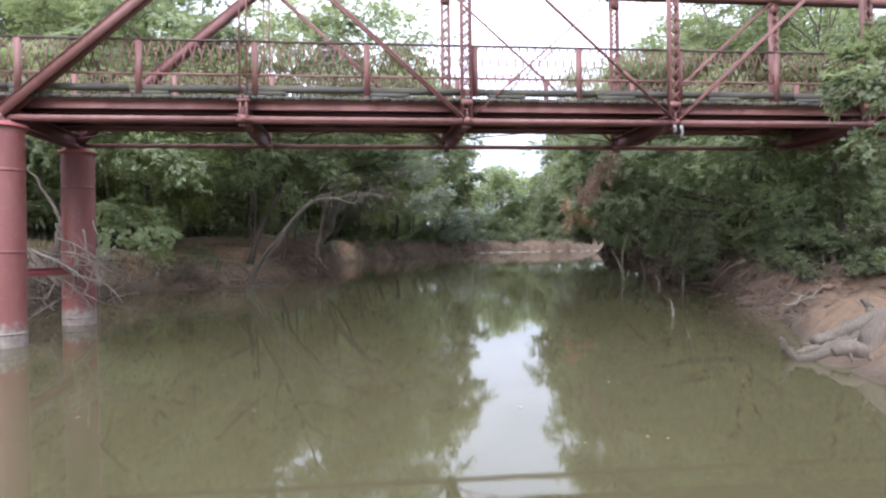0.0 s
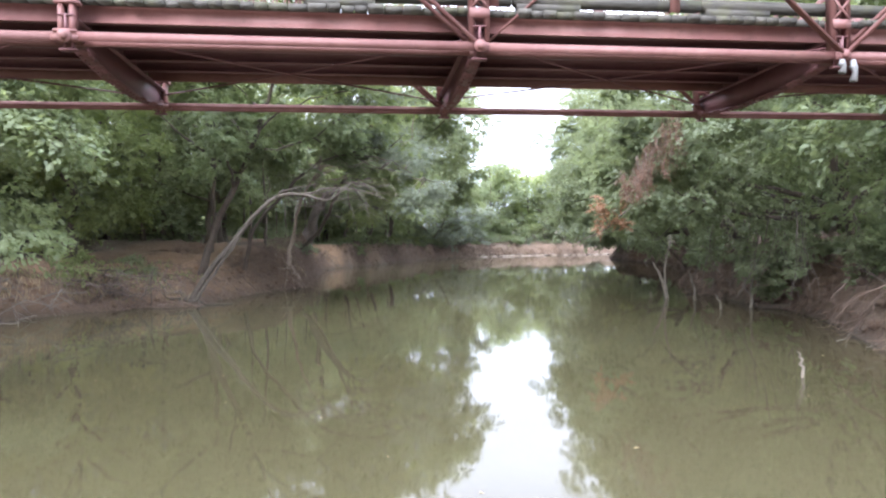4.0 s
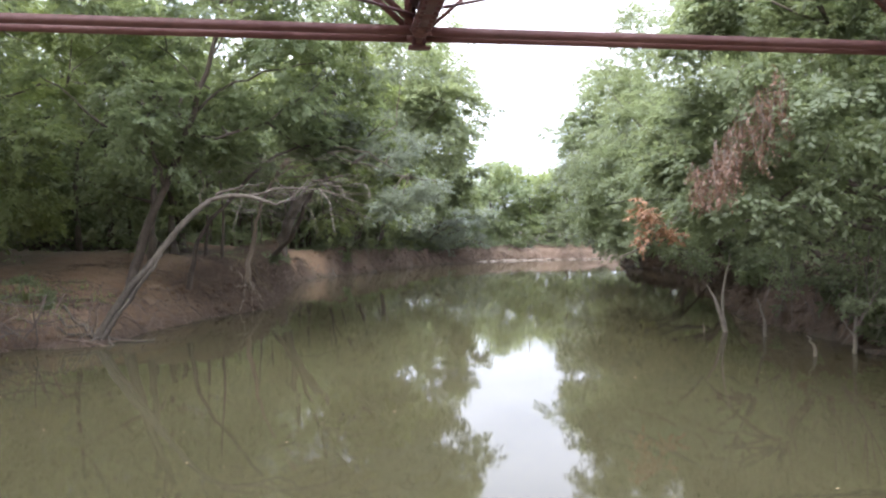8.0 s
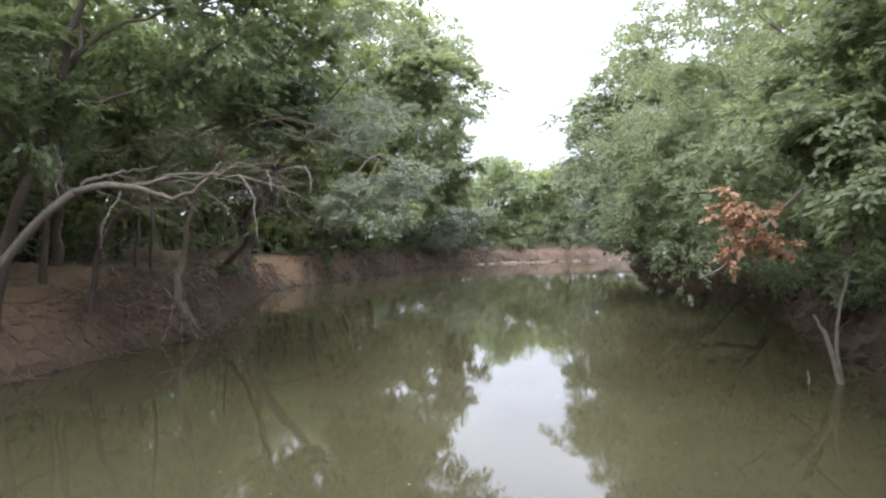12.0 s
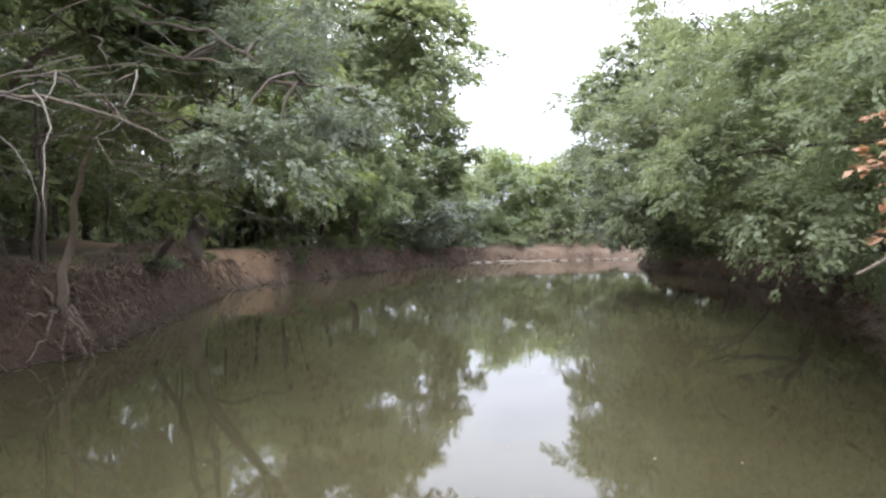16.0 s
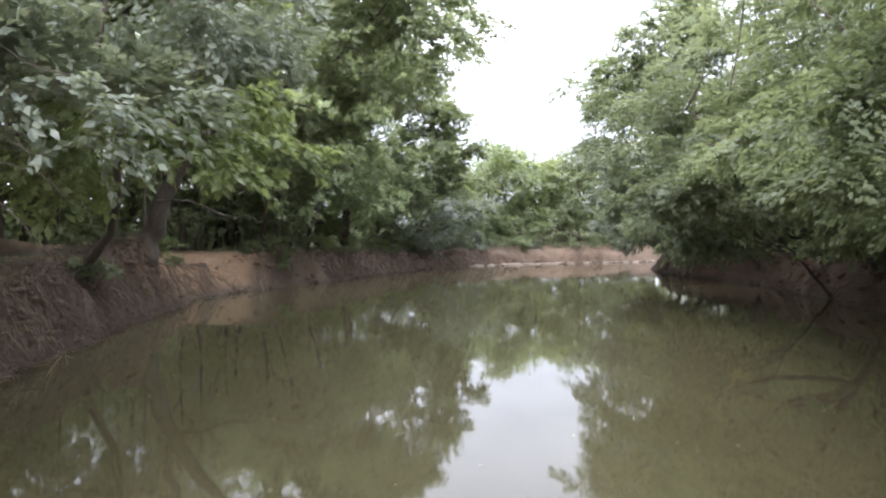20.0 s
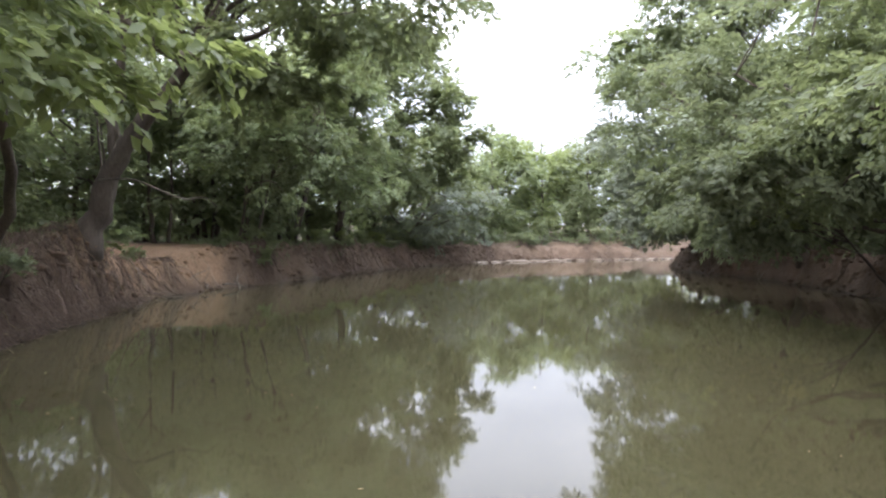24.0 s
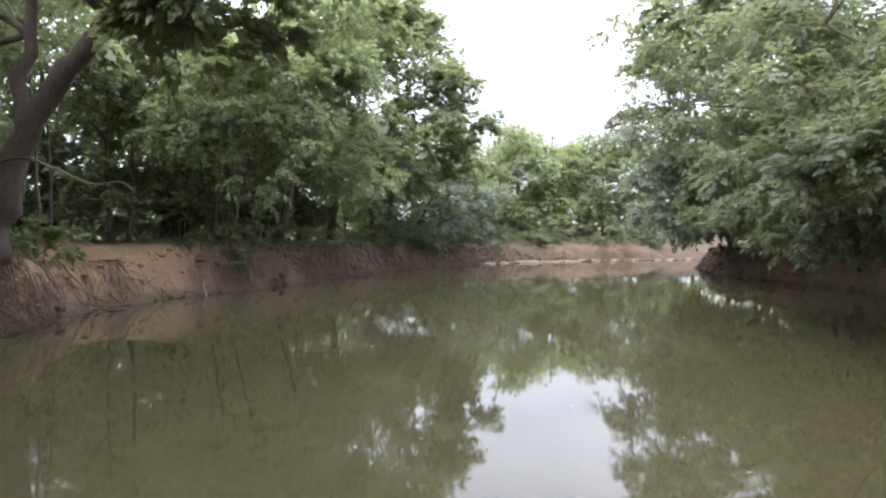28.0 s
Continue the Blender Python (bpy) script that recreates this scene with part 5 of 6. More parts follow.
# the weathered log jam on the near right bank
log = thing("driftwood_log", "thick weathered driftwood logs lying half in the water", "log", pose(8.3, 13.3, 0))
log_r = np.random.default_rng(120)


def log_part(name, pts, radii, n=18, mat=LOGWOOD, sides=14):
    p = smooth_path(pts, n)
    p[:, 2] = np.maximum(p[:, 2], land(p[:, 0], p[:, 1])[0] + 0.05)
    p = p - np.array((8.3, 13.3, 0))
    s = Shape()
    rr = np.interp(np.linspace(0, 1, n), np.linspace(0, 1, len(radii)), radii)
    p[1:-1] += log_r.normal(size=p[1:-1].shape) * 0.02
    s.tube(p, rr * (1 + 0.06 * log_r.normal(size=n)), sides, 0.07)
    part(name, s.mesh(name, mat, True), log)


log_part("log", [(6.7, 13.0, 0.02), (7.6, 13.0, 0.05), (8.6, 12.9, 0.14), (10.4, 12.8, 0.3)], [0.08, 0.2, 0.27, 0.33])
log_part("log", [(7.45, 13.7, 0.22), (8.1, 13.8, 0.42), (8.9, 13.9, 0.72), (9.9, 14.1, 0.75), (11.5, 14.4, 0.9)], [0.13, 0.16, 0.19, 0.2, 0.24])
log_part("log", [(6.9, 13.35, 0.06), (7.7, 13.45, 0.16), (8.6, 13.5, 0.3), (9.8, 13.6, 0.4)], [0.07, 0.11, 0.13, 0.15])
log_part("root_mass", [(7.3, 12.75, 0.02), (8.2, 12.75, 0.16), (9.4, 12.9, 0.34), (10.8, 13.1, 0.5)], [0.12, 0.3, 0.42, 0.5], 18, BARK)
log_part("log", [(8.0, 13.2, 0.3), (8.8, 13.25, 0.46), (9.6, 13.3, 0.56), (10.6, 13.4, 0.62)], [0.08, 0.12, 0.14, 0.16], 14, PALEWOOD)
log_part("broken_limb", [(8.8, 13.9, 0.7), (8.72, 14.0, 0.95), (8.62, 14.05, 1.05)], [0.1, 0.07, 0.05], 8)
log_part("splinter", [(6.75, 13.2, 0.0), (6.62, 13.2, 0.22), (6.5, 13.2, 0.42)], [0.09, 0.08, 0.03], 8)
for k in range(7):
    x = 7.4 + 0.42 * k
    log_part("root", [(x, 12.9, 0.25), (x + 0.1, 12.6, 0.12), (x + 0.05 * log_r.normal(), 12.35, -0.1)], [0.05, 0.035, 0.015], 8, DEADWOOD, 7)
for k in range(6):
    y = 12.9 + 0.16 * k
    log_part("bark_strip", [(7.4 + 0.2 * k, y, 0.3), (8.2 + 0.2 * k, y + 0.05, 0.42), (9.3, y + 0.05, 0.52)], [0.02, 0.045, 0.02], 10, TWIG, 6)


def snag(label, x, y, tops, r0, seed):
    """A bare dead stem standing in the water, forked as given."""
    t = thing("snag", label, "dead stem", pose(x, y, 0), group="dead stems in the water")
    r = np.random.default_rng(seed)
    for k, pts in enumerate(tops):
        p = smooth_path([(0, 0, -0.4), *pts], 12)
        p[2:-1] += r.normal(size=p[2:-1].shape) * 0.015
        s = Shape()
        s.tube(p, np.linspace(r0 * (1 - 0.3 * (k > 0)), r0 * 0.25, 12), 8, 0.06)
        part("stem" if k == 0 else "fork", s.mesh("stem", PALEWOOD, True), t)


snag("forked pale dead stem leaning out of the water", 10.0, 37.3, [[(-0.35, 0, 0.9), (-0.75, 0, 1.6)], [(-0.2, 0, 0.55), (-0.25, 0, 1.3), (0.05, 0, 2.6)]], 0.09, 131)
snag("pale dead stem standing in the water", 10.75, 36.2, [[(-0.1, 0, 0.6), (-0.3, 0, 1.25)]], 0.07, 132)
snag("short broken dead stem leaning from the water", 10.4, 32.6, [[(-0.12, 0, 0.3), (-0.3, 0, 0.55)]], 0.06, 133)
snag("pale dead stem hung with vines at the water's edge", 11.6, 33.0, [[(0.05, 0, 1.4), (-0.05, 0, 3.2)], [(0.02, 0, 0.4), (-0.3, 0, 0.9)]], 0.06, 134)
snag("thin stake leaning out of the open water", 6.95, 20.4, [[(-0.1, 0, 0.28), (-0.2, 0, 0.5)]], 0.04, 135)
snag("small forked twig standing in the water", 5.75, 16.0, [[(0.0, 0, 0.12), (-0.1, 0, 0.26)], [(0.0, 0, 0.12), (0.1, 0, 0.26)]], 0.012, 136)
snag("tiny pale stick in the water", 9.2, 37.4, [[(0, 0, 0.2), (0, 0, 0.3)]], 0.03, 137)

# half-sunk log below the ferny bush
s = Shape()
s.tube(smooth_path([(11.9, 33.0, 0.03), (12.7, 32.3, 0.12), (13.4, 31.8, 0.35), (13.8, 31.8, 0.75)], 16), np.linspace(0.09, 0.14, 16), 10, 0.06)
tagged(part("sunken_log", s.mesh("sunken_log", DEADWOOD, True)), "smooth grey log lying along the waterline", "log")


# bushes
def bush(label, x, y, z, rx, ry, rz, n, mat, seed, per=60, leaf=0.16, droop=0.3, category="bush", foot=1.1):
    r = np.random.default_rng(seed)
    side = -1 if x < 2 and y < 98 else 1
    while ground_z(x, y) < foot:
        x += 0.25 * side
    z = min(z, ground_z(x, y) - 0.03)
    root = thing("bush", label, category, pose(x, y, z))
    c, size, way = crown_clumps(r, [(0, 0, rz * 0.75, rx, ry, rz, n)])
    size = size * 0.7
    c[:, 2] = np.maximum(c[:, 2], 0.12)
    s = Shape()
    for k in range(min(n, 10)):
        limb(s, r, (r.normal() * 0.08, r.normal() * 0.08, -0.15), c[k], 0.025, 0.006, 0.1, 6, 5)
    part("stem", s.mesh("stem", BARK), root)
    v, f = leaves_for(r, c, size, way, per, leaf, 0.5, droop)
    part("foliage", fast_mesh("foliage", v, f, mat), root)
    return root


bush("low bright green bush with ferny leaves above a log", 13.3, 32.6, 0.5, 1.5, 1.2, 0.6, 60, LEAF_LIGHT, 141, 110, 0.13, 0.4, "bush", 0.35)
bush("ferny green bush on the dark bank", 14.6, 31.8, 1.0, 1.4, 1.2, 0.9, 56, LEAF_LIGHT, 142, 110, 0.13, 0.4, "bush", 0.6)
bush("fresh green bush beside a sandy clearing", -13.4, 67.5, 2.45, 1.9, 1.2, 0.95, 50, LEAF_LIGHT, 143, 120, 0.14)
bush("green bush behind the old trunk", -15.2, 66.0, 2.45, 1.8, 1.5, 1.2, 50, LEAF_MID, 144, 110, 0.15)
bush("bright green shrub at the clearing's edge", -6.7, 75.2, 2.3, 0.9, 0.9, 0.8, 26, LEAF_LIGHT, 145, 110, 0.15)
bush("green shrub under the young trees", -9.2, 75.5, 2.35, 1.2, 1.0, 0.8, 30, LEAF_MID, 146, 110, 0.15)
bush("small weedy shrub on the clay beach", -11.4, 36.8, 0.75, 0.6, 0.5, 0.35, 16, LEAF_YELLOW, 147, 60, 0.10)
bush("weedy shrub at the beach's edge", -12.9, 36.4, 1.0, 0.9, 0.6, 0.5, 22, LEAF_MID, 148, 70, 0.11)
bush("scrubby bush hanging over the bank", -14.6, 34.4, 1.4, 1.4, 1.0, 0.9, 36, LEAF_YELLOW, 149, 90, 0.12)
bush("bush on the bank below a leaning tree", -9.3, 54.6, 2.2, 0.9, 1.4, 0.5, 34, LEAF_DARK, 151, 90, 0.12)
for k in range(13):
    y = 76 + 1.95 * k
    bush("weedy green shrub growing on the bank edge", float(bank(LEFT_BANK, np.array([y]), 1)[0]) - 1.9 - 0.5 * (k % 3), y, ground_z(float(bank(LEFT_BANK, np.array([y]), 1)[0]) - 1.9, y), 0.9 + 0.2 * (k % 2), 1.1, 0.5 + 0.12 * (k % 3), 20,
         (LEAF_LIGHT, LEAF_YELLOW, LEAF_LIGHT)[k % 3], 300 + k, 60, 0.18)
for k, (x, y) in enumerate(((13.2, 28.6), (13.4, 33.4), (13.0, 37.4), (13.2, 39.8), (14.2, 44.2), (15.2, 47), (12.6, 24.6), (13.6, 30.0), (17.2, 51.5), (18.8, 55), (20.2, 59), (21, 63), (22.2, 67.5), (23, 73), (23.2, 78.5), (22.6, 84), (22.2, 90))):
    bush("dark shrub growing on the shaded bank", x, y, ground_z(x, y) - 0.05, 1.1 + 0.2 * (k % 2), 1.5, 0.7 + 0.15 * (k % 3), 34, (LEAF_DARK, LEAF_MID)[k % 2], 400 + k, 70, 0.17, 0.5)
for k in range(24):
    y = 95 + 0.95 * k
    x = float(bank(LEFT_BANK, np.array([y]), 1)[0]) - 1.9 - 0.9 * (k % 3)
    bush("shrub hanging over the reddish far bank", x, y + 1.2, 9, 1.3 + 0.4 * (k % 2), 1.3, 0.8 + 0.25 * (k % 3), 24, (LEAF_MID, LEAF_GREY, LEAF_DARK, LEAF_FEATHER)[k % 4], 340 + k, 70, 0.18, 0.7)
for k, (x, y, w) in enumerate(((11.2, 20.6, 1.0), (11.8, 22.6, 1.2), (12.0, 25.4, 1.3), (13.0, 19.6, 1.1), (12.8, 23.8, 1.3), (13.6, 21.4, 1.2))):
    bush("leafy shrub among roots beside the bridge", x, y, 9, w, w * 1.1, 0.65 * w, 40, (LEAF_DARK, LEAF_MID)[k % 2], 370 + k, 70, 0.12, 0.5)
bush("low shrub on the dark bank", 13.6, 42.0, 1.2, 1.2, 1.8, 0.8, 40, LEAF_MID, 152, 90, 0.14)

bush("dark leafy shrub on the near bank", 12.6, 21.8, 1.3, 1.3, 1.6, 0.9, 44, LEAF_MID, 154, 90, 0.14)
bush("shrub hanging over the bank beside the bridge", 13.2, 27.2, 1.2, 1.4, 1.8, 1.1, 50, LEAF_MID, 155, 90, 0.14)
bush("low green shrub above the muddy shore", 12.2, 17.6, 1.9, 1.0, 1.2, 0.7, 30, LEAF_LIGHT, 156, 90, 0.13)

# the dead vine curtain and the russet branch
vine_r = np.random.default_rng(160)
vine = thing("dead_vine", "curtain of dry brown vine leaves hanging from a tree", "vine", pose(7.4, 30.2, 5))
vo = np.array((7.4, 30.2, 5.0))
pos, along = [], []
stems = Shape()
for k in range(76):
    q = vine_r.random()
    top = np.array((5.9 + 1.3 * q + vine_r.normal() * 0.16, 28.6 + 0.3 * vine_r.normal() + 0.5 * (1 - q), 4.3 + 2.1 * q + vine_r.normal() * 0.15))
    ln = vine_r.uniform(0.4, 1.0) + 1.0 * q * vine_r.random()
    p = wander(vine_r, top, (0, 0, -1), ln, 8, 0.12)
    stems.tube(p - vo, np.linspace(0.008, 0.003, 8), 4)
    m = 44
    u = vine_r.random(m)
    pp = np.stack([np.interp(u, np.linspace(0, 1, 8), p[:, j]) for j in range(3)], 1)
    pos.append(pp + vine_r.normal(size=(m, 3)) * 0.045)
    along.append(vine_r.normal(size=(m, 3)) * 0.5 + np.array((0, 0, -1)))
pos, along = np.concatenate(pos), np.concatenate(along)
part("stem_tangle", stems.mesh("stem_tangle", TWIG), vine)
v, f = leaf_blades(pos - vo, along, vine_r.normal(size=pos.shape) + np.array((0, -0.8, 0)), vine_r.uniform(0.06, 0.13, len(pos)), vine_r.uniform(0.018, 0.04, len(pos)))
part("dry_leaves", fast_mesh("dry_leaves", v, f, LEAF_DEAD), vine)

hang_r = np.random.default_rng(165)
for k in range(12):
    hx, hy = 10.5 + 2.0 * hang_r.random(), 29.4 + 7.6 * k / 12
    ho = np.array((hx, hy, 0.0))
    vine_k = thing("hanging_vine", "leafy vine hanging down in front of the shaded bank", "vine", pose(hx, hy, 0), group="hanging vines")
    s = Shape()
    ln = hang_r.uniform(2.4, 4.0)
    p = wander(hang_r, (0, 0, ln + 0.25), (0, 0, -1), ln, 12, 0.09)
    s.tube(p, np.linspace(0.022, 0.008, 12), 5)
    for j in range(2):
        s.tube(wander(hang_r, p[2 + j] + hang_r.normal(size=3) * 0.12, (0, 0, -1), ln * 0.7, 10, 0.12), np.linspace(0.012, 0.004, 10), 4)
    part("stem", s.mesh("stem", TWIG), vine_k)
    q = p[hang_r.integers(0, 8, 26)] + hang_r.normal(size=(26, 3)) * np.array((0.22, 0.22, 0.15))
    v, f = leaves_for(hang_r, q, np.full(26, 0.26), np.tile((-0.5, -0.6, 0.1), (26, 1)), 28, 0.11, 0.6, 0.7)
    part("leaves", fast_mesh("leaves", v, f, LEAF_MID), vine_k)

rb = thing("dying_branch", "drooping pale branch with russet and orange leaves", "branch", pose(7.1, 36.0, 3.0))
ro = np.array((7.1, 36.0, 3.0))
rr = np.random.default_rng(170)
s = Shape()
stem = smooth_path([(9.2, 37.4, 4.6), (7.6, 36.3, 3.6), (6.9, 35.6, 3.05), (6.2, 35.2, 2.75), (5.75, 35.0, 2.6)], 16)
s.tube(stem - ro, np.linspace(0.045, 0.015, 16), 7)
tips = [(6.55, 35.5, 3.9), (6.75, 35.6, 3.6), (7.3, 35.7, 3.35), (7.7, 35.8, 3.25), (6.45, 35.4, 3.2), (7.15, 35.6, 3.75), (6.6, 35.5, 4.1)]
for q in tips:
    k = int(np.argmin(np.linalg.norm(stem - np.array(q), axis=1)))
    limb(s, rr, stem[k] - ro, np.array(q) - ro, 0.02, 0.006, 0.0, 6, 5)
part("stem", s.mesh("stem", DEADWOOD, True), rb)
c = np.repeat(np.array(tips), 3, 0) + rr.normal(size=(21, 3)) * 0.16
v, f = leaves_for(rr, c, np.full(21, 0.3), np.tile((0, -0.5, 0.2), (21, 1)), 56, 0.13, 0.6, 0.7)
part("leaves", fast_mesh("leaves", v - ro, f, LEAF_RED), rb)

# bare dead branch on the old tree, and bare twigs among the left crowns
s = Shape()
s.tube(smooth_path([(-9.9, 60.8, 4.6), (-7.8, 58.6, 4.5), (-6.6, 58.2, 4.0), (-5.9, 58, 3.75), (-5.3, 57.9, 3.9), (-4.9, 57.8, 3.55)], 20), np.linspace(0.04, 0.01, 20), 7)
tagged(part("bare_branch", s.mesh("bare_branch", DEADWOOD, True)), "bare pale branch hanging from the old trunk", "branch")
s = Shape()
s.tube(smooth_path([(16.2, 67.8, 7.6), (14.4, 67.4, 8.1), (13.2, 67.4, 8.2), (12.2, 67.4, 8.7), (11.2, 67.2, 9.6), (10.6, 67.2, 10.0)], 20), np.linspace(0.12, 0.025, 20), 8, 0.05)
s.tube(smooth_path([(12.9, 67.4, 8.35), (12.2, 67.3, 8.1), (11.4, 67.2, 8.3)], 10), np.linspace(0.05, 0.015, 10), 6)
tagged(part("bare_branch", s.mesh("bare_branch", BARK, True)), "dark bare branch reaching out of a leafy crown", "branch")
tw = np.random.default_rng(180)
twigs = thing("bare_twigs", "spray of thin bare twigs hanging below a crown", "twigs", pose(-6, 42, 5))
for k in range(72):
    a = np.array((-7.6 + 4.6 * tw.random(), 36.4 + 4.5 * tw.random(), 4.1 + 2.1 * tw.random()))
    p = wander(tw, a, (1, -0.4 + 0.5 * tw.normal(), -0.1), tw.uniform(1.2, 3.4), 9, 0.2, 0.05)
    s = Shape()
    s.tube(p - np.array((-6, 42, 5)), np.linspace(0.010, 0.003, 9), 5)
    part("twig", s.mesh("twig", BARK), twigs)


# hanging dry stems and rootlets on the cut banks, and grass along their edge
def bank_fringe(name, label, table, side, y0, y1, n, seed, mat, off, hang, length, width, category):
    r = np.random.default_rng(seed)
    y = r.uniform(y0, y1, n)
    x = bank(table, y, 1) + side * (off[0] + (off[1] - off[0]) * r.random(n))
    z = land(x, y)[0]
    ok = z > 0.15
    x, y, z = x[ok], y[ok], z[ok]
    n = len(x)
    along = r.normal(size=(n, 3)) * 0.35 + np.array((-side * (0.5 if hang else 0.0), 0, -0.9 if hang else 1.0))
    pos = np.stack([x, y, z + (0.06 if hang else -0.02)], 1)
    normal = r.normal(size=(n, 3)) * 0.5 + np.array((-side, -0.3, 0.3))
    ln = length * r.uniform(0.5, 1.3, n)
    v, f = leaf_blades(pos, along, normal, ln, np.full(n, width))
    tagged(part(name, fast_mesh(name, v, f, mat)), label, category, kind="stuff")


bank_fringe("hanging_rootlets", "dry rootlets and stems hanging down the cut bank", LEFT_BANK, -1, 47, 62, 5000, 201, ROOT, (0.05, 1.5), True, 0.36, 0.024, "rootlets")
bank_fringe("hanging_rootlets", "brown rootlets hanging down the far cut bank", LEFT_BANK, -1, 73, 112, 8000, 207, ROOT, (0.05, 2.0), True, 0.4, 0.026, "rootlets")
bank_fringe("dry_grass", "dry straw-coloured grass along the bank's edge", LEFT_BANK, -1, 52, 100, 2600, 202, STRAW, (0.9, 2.0), True, 0.32, 0.014, "grass")
bank_fringe("grass_tufts", "short green grass on top of the bank", LEFT_BANK, -1, 50, 62, 2200, 203, LEAF_MID, (1.2, 3.5), False, 0.26, 0.016, "grass")
bank_fringe("grass_tufts", "green weeds along the top of the far bank", LEFT_BANK, -1, 74, 100, 7000, 204, LEAF_MID, (0.8, 4), False, 0.36, 0.024, "grass")
bank_fringe("hanging_rootlets", "brown rootlets on the shaded reddish bank", RIGHT_BANK, 1, 28, 95, 7000, 205, ROOT, (0.1, 2.6), True, 0.32, 0.02, "rootlets")
bank_fringe("dry_grass", "dry leaf stalks on the clay beach", LEFT_BANK, -1, 24, 49, 1500, 206, STRAW, (0.5, 7), False, 0.14, 0.012, "grass")

bank_fringe("dry_grass", "tall dry grass stalks on the cut bank near the bridge", LEFT_BANK, -1, 24, 36, 1500, 208, STRAW, (0.3, 3.5), False, 0.6, 0.016, "grass")
bank_fringe("grass_tufts", "green and yellowish weeds above the cut bank", LEFT_BANK, -1, 24, 40, 2600, 209, LEAF_YELLOW, (1.5, 6.0), False, 0.3, 0.03, "grass")
# mats of brush, roots and dead stems that cover the steep banks
def brush_mat(name, label, table, side, y0, y1, n, seed, mat, off, length, radius, lift=0.08, category="brush"):
    r = np.random.default_rng(seed)
    y = r.uniform(y0, y1, n)
    x = bank(table, y, 1) + side * (off[0] + (off[1] - off[0]) * r.random(n) ** 1.3)
    thick = np.clip(0.35 + 1.1 * lattice_noise(x * 0.5, y * 0.5, seed), 0.04, 1.2)
    thick = np.where((side < 0) & (np.abs(y - 68.5) < 5.5), thick * 0.4, thick)
    ok = r.random(n) < thick
    x, y = x[ok], y[ok]
    n, k = len(x), 5
    a = np.where(r.random(n) < 0.3, r.normal(0, 0.6, n), r.uniform(-2.2, 2.2, n))
    ln = length * r.uniform(0.35, 1.25, n)
    pts = np.zeros((n, k, 3))
    for j in range(k):
        turn = a + 1.1 * r.normal(size=n) * j / k
        x = x - (side * np.cos(turn) * ln / k if j else 0)
        y = y + (np.sin(turn) * ln / k if j else 0)
        pts[:, j] = np.stack([x, y, np.maximum(land(x, y)[0], -0.05)], 1)
    pts[..., 2] += r.random((n, 1)) ** 2 * lift * 2 + 0.02 + lift * np.abs(r.normal(size=(n, k))) * 0.6
    d = pts[:, 1:] - pts[:, :-1]
    d = np.concatenate([d, d[:, -1:]], 1)
    u = np.cross(d, np.array((0.2, 0.3, 0.9)))
    u /= np.linalg.norm(u, axis=2)[..., None] + 1e-9
    w = np.cross(d, u)
    w /= np.linalg.norm(w, axis=2)[..., None] + 1e-9
    rad = radius * r.uniform(0.4, 1.5, (n, 1)) * np.linspace(1, 0.35, k)[None]
    ring = [pts + (np.cos(t) * u + np.sin(t) * w) * rad[..., None] for t in (0, 2.1, 4.2)]
    v = np.stack(ring, 2).reshape(-1, 3)
    i = (np.arange(n)[:, None, None] * k + np.arange(k - 1)[None, :, None]) * 3
    e = np.arange(3)[None, None]
    q = (np.arange(3) + 1)[None, None] % 3
    f = np.stack([i + e, i + q, i + 3 + q, i + 3 + e], -1).reshape(-1, 4)
    tagged(part(name, fast_mesh(name, v, f, mat, True)), label, category, kind="stuff")


brush_mat("bank_brush", "mat of bare roots and dead stems over a steep bank", LEFT_BANK, -1, 43, 66, 8000, 231, ROOT, (0.0, 3.4), 0.7, 0.014, 0.12)
brush_mat("bank_brush", "grey dead twigs tangled over the bank", LEFT_BANK, -1, 44, 72, 1500, 232, STRAW, (0.0, 2.6), 0.7, 0.011, 0.14)
brush_mat("bank_brush", "dry roots and twigs on the clay face", LEFT_BANK, -1, 66, 114, 6000, 233, ROOT, (0.1, 2.2), 1.1, 0.02)
brush_mat("bank_brush", "twigs and roots scattered over the clay beach", LEFT_BANK, -1, 24, 46, 3600, 234, ROOT, (0.1, 6.5), 1.0, 0.016, 0.05)
brush_mat("bank_brush", "tangled roots and brush on the shaded bank", RIGHT_BANK, 1, 19, 62, 6000, 235, ROOT, (0.0, 4.0), 1.0, 0.017, 0.12)
brush_mat("bank_brush", "roots hanging on the red clay bank", RIGHT_BANK, 1, 60, 104, 1800, 236, ROOT, (0.1, 2.2), 1.0, 0.018)
brush_mat("bank_brush", "bits of driftwood and twigs on the muddy shore", RIGHT_BANK, 1, 13, 26, 1500, 237, ROOT, (0.3, 4.5), 0.7, 0.014, 0.04)


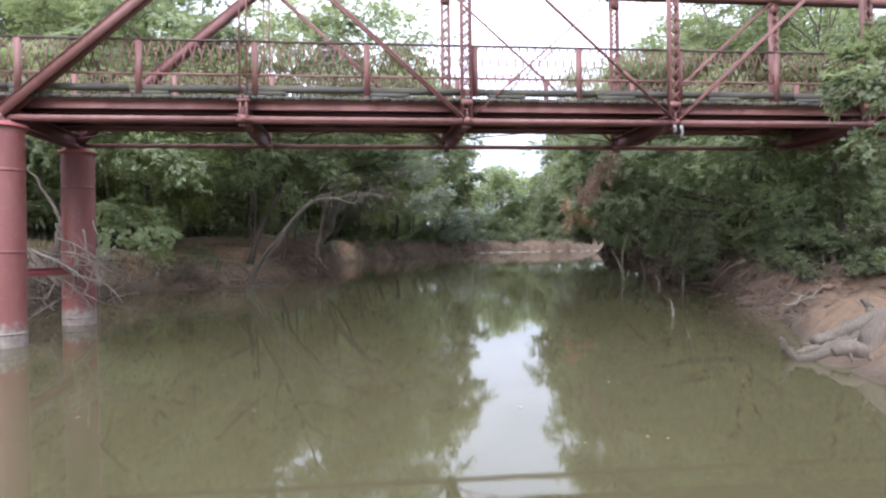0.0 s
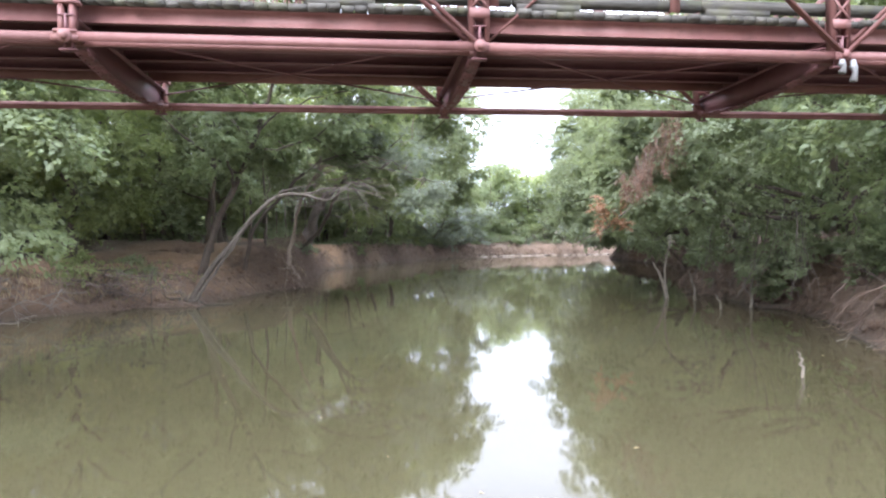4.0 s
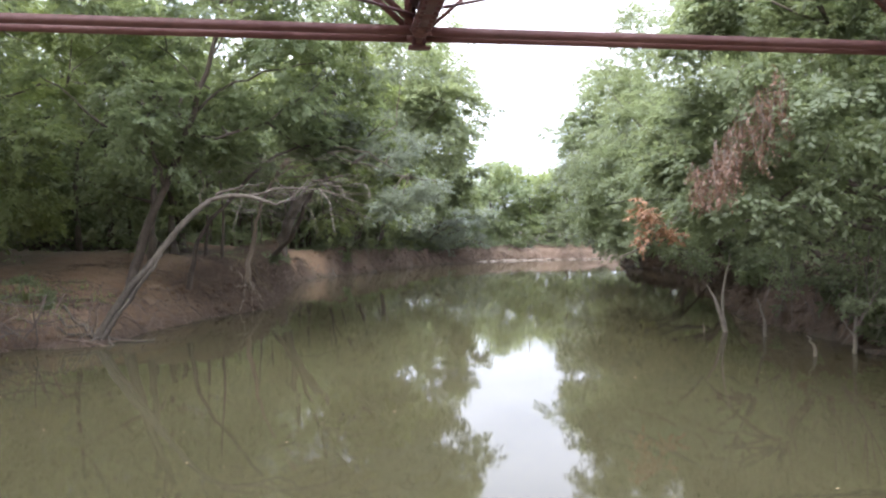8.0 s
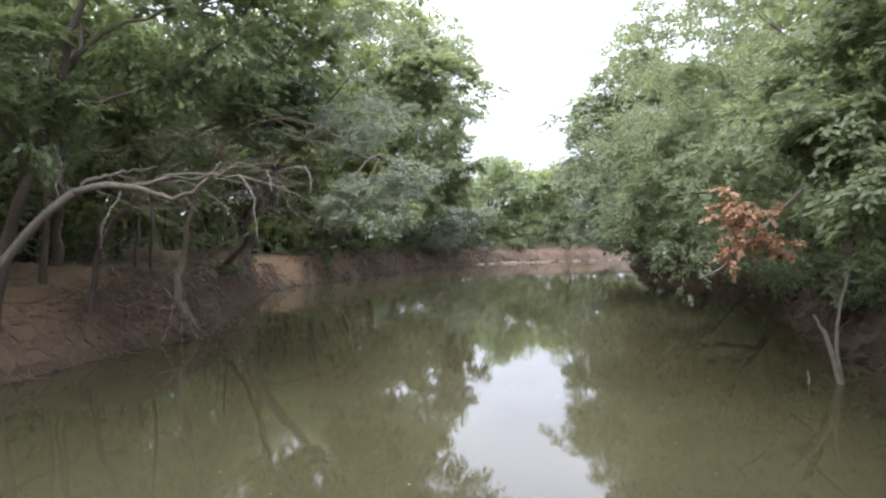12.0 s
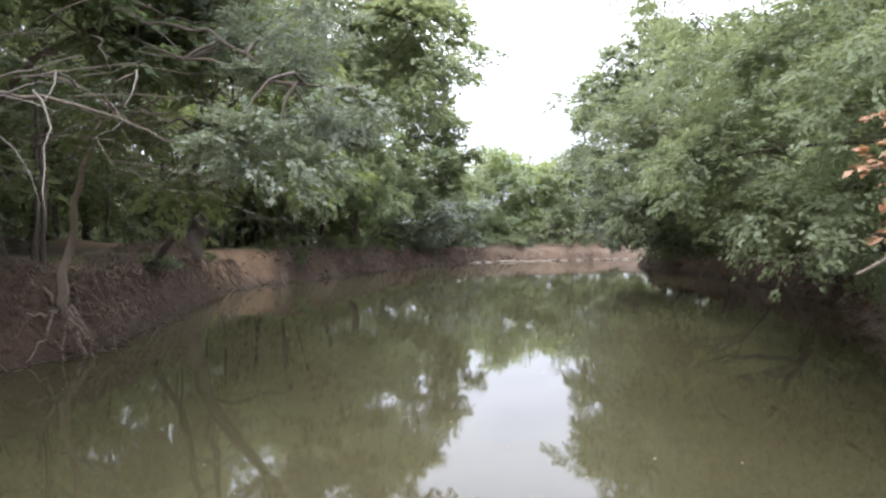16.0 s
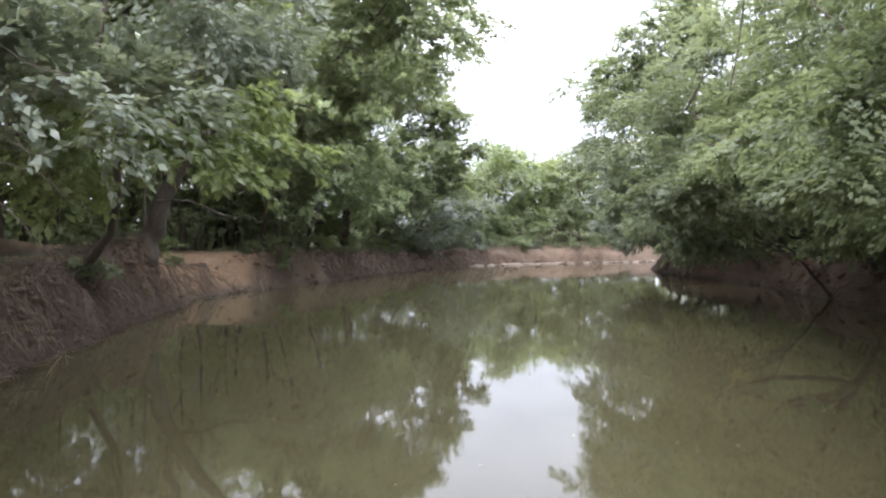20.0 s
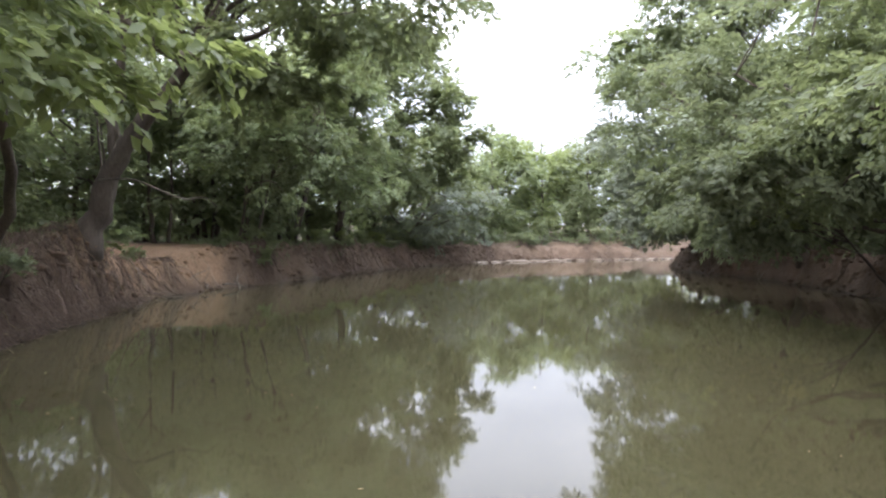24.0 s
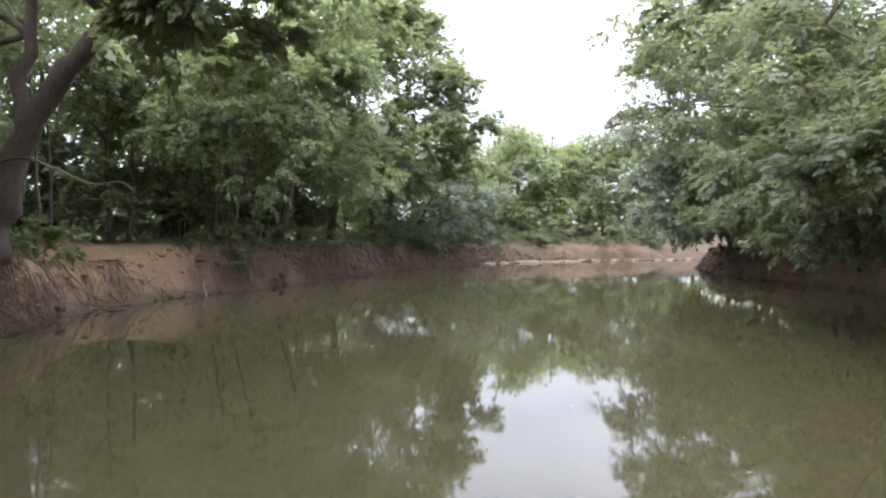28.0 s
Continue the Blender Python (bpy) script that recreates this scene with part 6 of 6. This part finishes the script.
def clods(name, label, table, side, y0, y1, n, seed, off, size):
    """Lumps of clay broken from the bank, half sunk in it."""
    r = np.random.default_rng(seed)
    bm = bmesh.new()
    bmesh.ops.create_icosphere(bm, subdivisions=1, radius=1)
    ball = np.array([q.co[:] for q in bm.verts])
    tri = np.array([[q.index for q in f.verts] for f in bm.faces])
    bm.free()
    y = r.uniform(y0, y1, n)
    x = bank(table, y, 1) + side * r.uniform(off[0], off[1], n)
    z = land(x, y)[0]
    ok = (z > -0.05) & ~((side < 0) & (np.abs(y - 69) < 6) & (r.random(n) < 0.6))
    x, y, z = x[ok], y[ok], z[ok]
    s = size * r.uniform(0.35, 1.0, len(x)) ** 1.6
    dims = s[:, None] * r.uniform(0.6, 1.3, (len(x), 3)) * np.array((1, 1.1, 0.65))
    v = ball[None] * (1 + 0.11 * r.normal(size=(len(x), len(ball), 1))) * dims[:, None] + np.stack([x, y, z - 0.1 * s], 1)[:, None]
    f = tri[None] + (np.arange(len(x)) * len(ball))[:, None, None]
    me = fast_mesh(name, v.reshape(-1, 3), f.reshape(-1, 3), GROUND, True)
    sandy, leafy = land(x, y)[1:]
    for key, values in (("sand", sandy), ("litter", leafy)):
        me.attributes.new(key, "FLOAT", "POINT").data.foreach_set("value", np.repeat(values, len(ball)).astype(np.float32))
    tagged(part(name, me), label, "clods", kind="stuff")


clods("clay_clods", "rough clods of clay along the cut bank", LEFT_BANK, -1, 45, 112, 1500, 241, (-0.1, 1.5), 0.22)
clods("clay_clods", "lumps of clay on the beach", LEFT_BANK, -1, 22, 46, 300, 242, (-0.1, 3.0), 0.2)
clods("clay_clods", "clods of red clay below the shaded bank", RIGHT_BANK, 1, 18, 104, 1200, 243, (-0.1, 2.0), 0.26)

# fallen leaves on the clay and small leaves floating on the river
fl = np.random.default_rng(210)
n = 5200
y = fl.uniform(24, 118, n)
left = fl.random(n) < 0.6
x = np.where(left, bank(LEFT_BANK, y, 1) - fl.random(n) ** 1.5 * 9, bank(RIGHT_BANK, y, 1) + fl.random(n) ** 1.5 * 7)
z = land(x, y)[0]
ok = z > 0.1
pos = np.stack([x, y, z + 0.02], 1)[ok]
v, f = leaf_blades(pos, fl.normal(size=pos.shape) * np.array((1, 1, 0.2)), fl.normal(size=pos.shape) * 0.3 + np.array((0, 0, 1)), fl.uniform(0.06, 0.13, len(pos)), fl.uniform(0.03, 0.07, len(pos)))
tagged(part("fallen_leaves", fast_mesh("fallen_leaves", v, f, LEAF_DEAD)), "scattered dry brown leaves on the ground", "leaves", kind="stuff")
n = 420
y = fl.uniform(4, 105, n)
q = fl.random(n)
x = bank(LEFT_BANK, y, 1) * (1 - q) + bank(RIGHT_BANK, y, 1) * q
pos = np.stack([x, y, np.full(n, 0.006)], 1)
v, f = leaf_blades(pos, fl.normal(size=pos.shape) * np.array((1, 1, 0)), np.tile((0.0, 0.0, 1.0), (n, 1)), fl.uniform(0.03, 0.09, n), fl.uniform(0.02, 0.045, n))
v[:, 2] = np.maximum(v[:, 2], 0.004)
tagged(part("floating_leaves", fast_mesh("floating_leaves", v, f, STRAW)), "small pale leaves floating on the river", "leaves", kind="stuff")

# pale stone ledges at the far shore
st = random.Random(220)
ledge = thing("stone_ledge", "pale broken limestone ledge along the far waterline", "rock ledge", pose(16, 111, 0))
for k in range(30):
    if k % 7 == 3:
        continue
    y = 104.5 + 12.5 * k / 30 + st.uniform(-0.25, 0.25)
    x = float(bank(LEFT_BANK, np.array([y]), 1)[0]) + st.uniform(-0.3, 0.5)
    a, b, c = st.uniform(0.6, 2.0), st.uniform(0.4, 0.9), st.uniform(0.10, 0.26)
    bm = bmesh.new()
    bmesh.ops.create_cube(bm, size=1)
    for vert in bm.verts:
        vert.co = Vector((vert.co.x * a * st.uniform(0.8, 1.2), vert.co.y * b * st.uniform(0.8, 1.2), vert.co.z * c * st.uniform(0.8, 1.2)))
    bmesh.ops.bevel(bm, geom=bm.edges[:], offset=0.05, segments=1, affect="EDGES")
    part("stone", (bm, STONE), ledge, "", pose(x - 16, y - 111, c * 0.25, st.uniform(-6, 6), st.uniform(-6, 6), st.uniform(20, 70)))

# a scrap of white litter on the sand
bm = bmesh.new()
bmesh.ops.create_grid(bm, x_segments=6, y_segments=4, size=0.5)
for vert in bm.verts:
    vert.co = Vector((vert.co.x * 0.5, vert.co.y * 0.26, 0.03 + 0.03 * math.sin(9 * vert.co.x) + 0.02 * math.cos(11 * vert.co.y)))
bmesh.ops.solidify(bm, geom=bm.faces[:], thickness=0.006)
tagged(part("litter", (bm, PALE), None, "", pose(-12.6, 69.0, ground_z(-12.6, 69.0) + 0.01, 0, 0, 20)), "crumpled scrap of white litter on the sand", "litter")

# clamps hung from the near chord
cl = thing("cable_clamp", "two grey metal clamps hanging from the bridge chord", "clamp", BRIDGE @ pose(PANEL, -0.02, Z_CHORD))
for k, (dx, ln) in enumerate(((0.10, 0.30), (-0.08, 0.18))):
    s = Shape()
    s.tube([(dx, -0.16, -0.08), (dx, -0.16, -0.1 - ln * 0.3), (dx + 0.03, -0.16, -0.1 - ln * 0.5), (dx, -0.16, -0.1 - ln)], [0.03, 0.06, 0.035, 0.06], 10)
    part("clamp_body", s.mesh("clamp_body", GALV), cl)
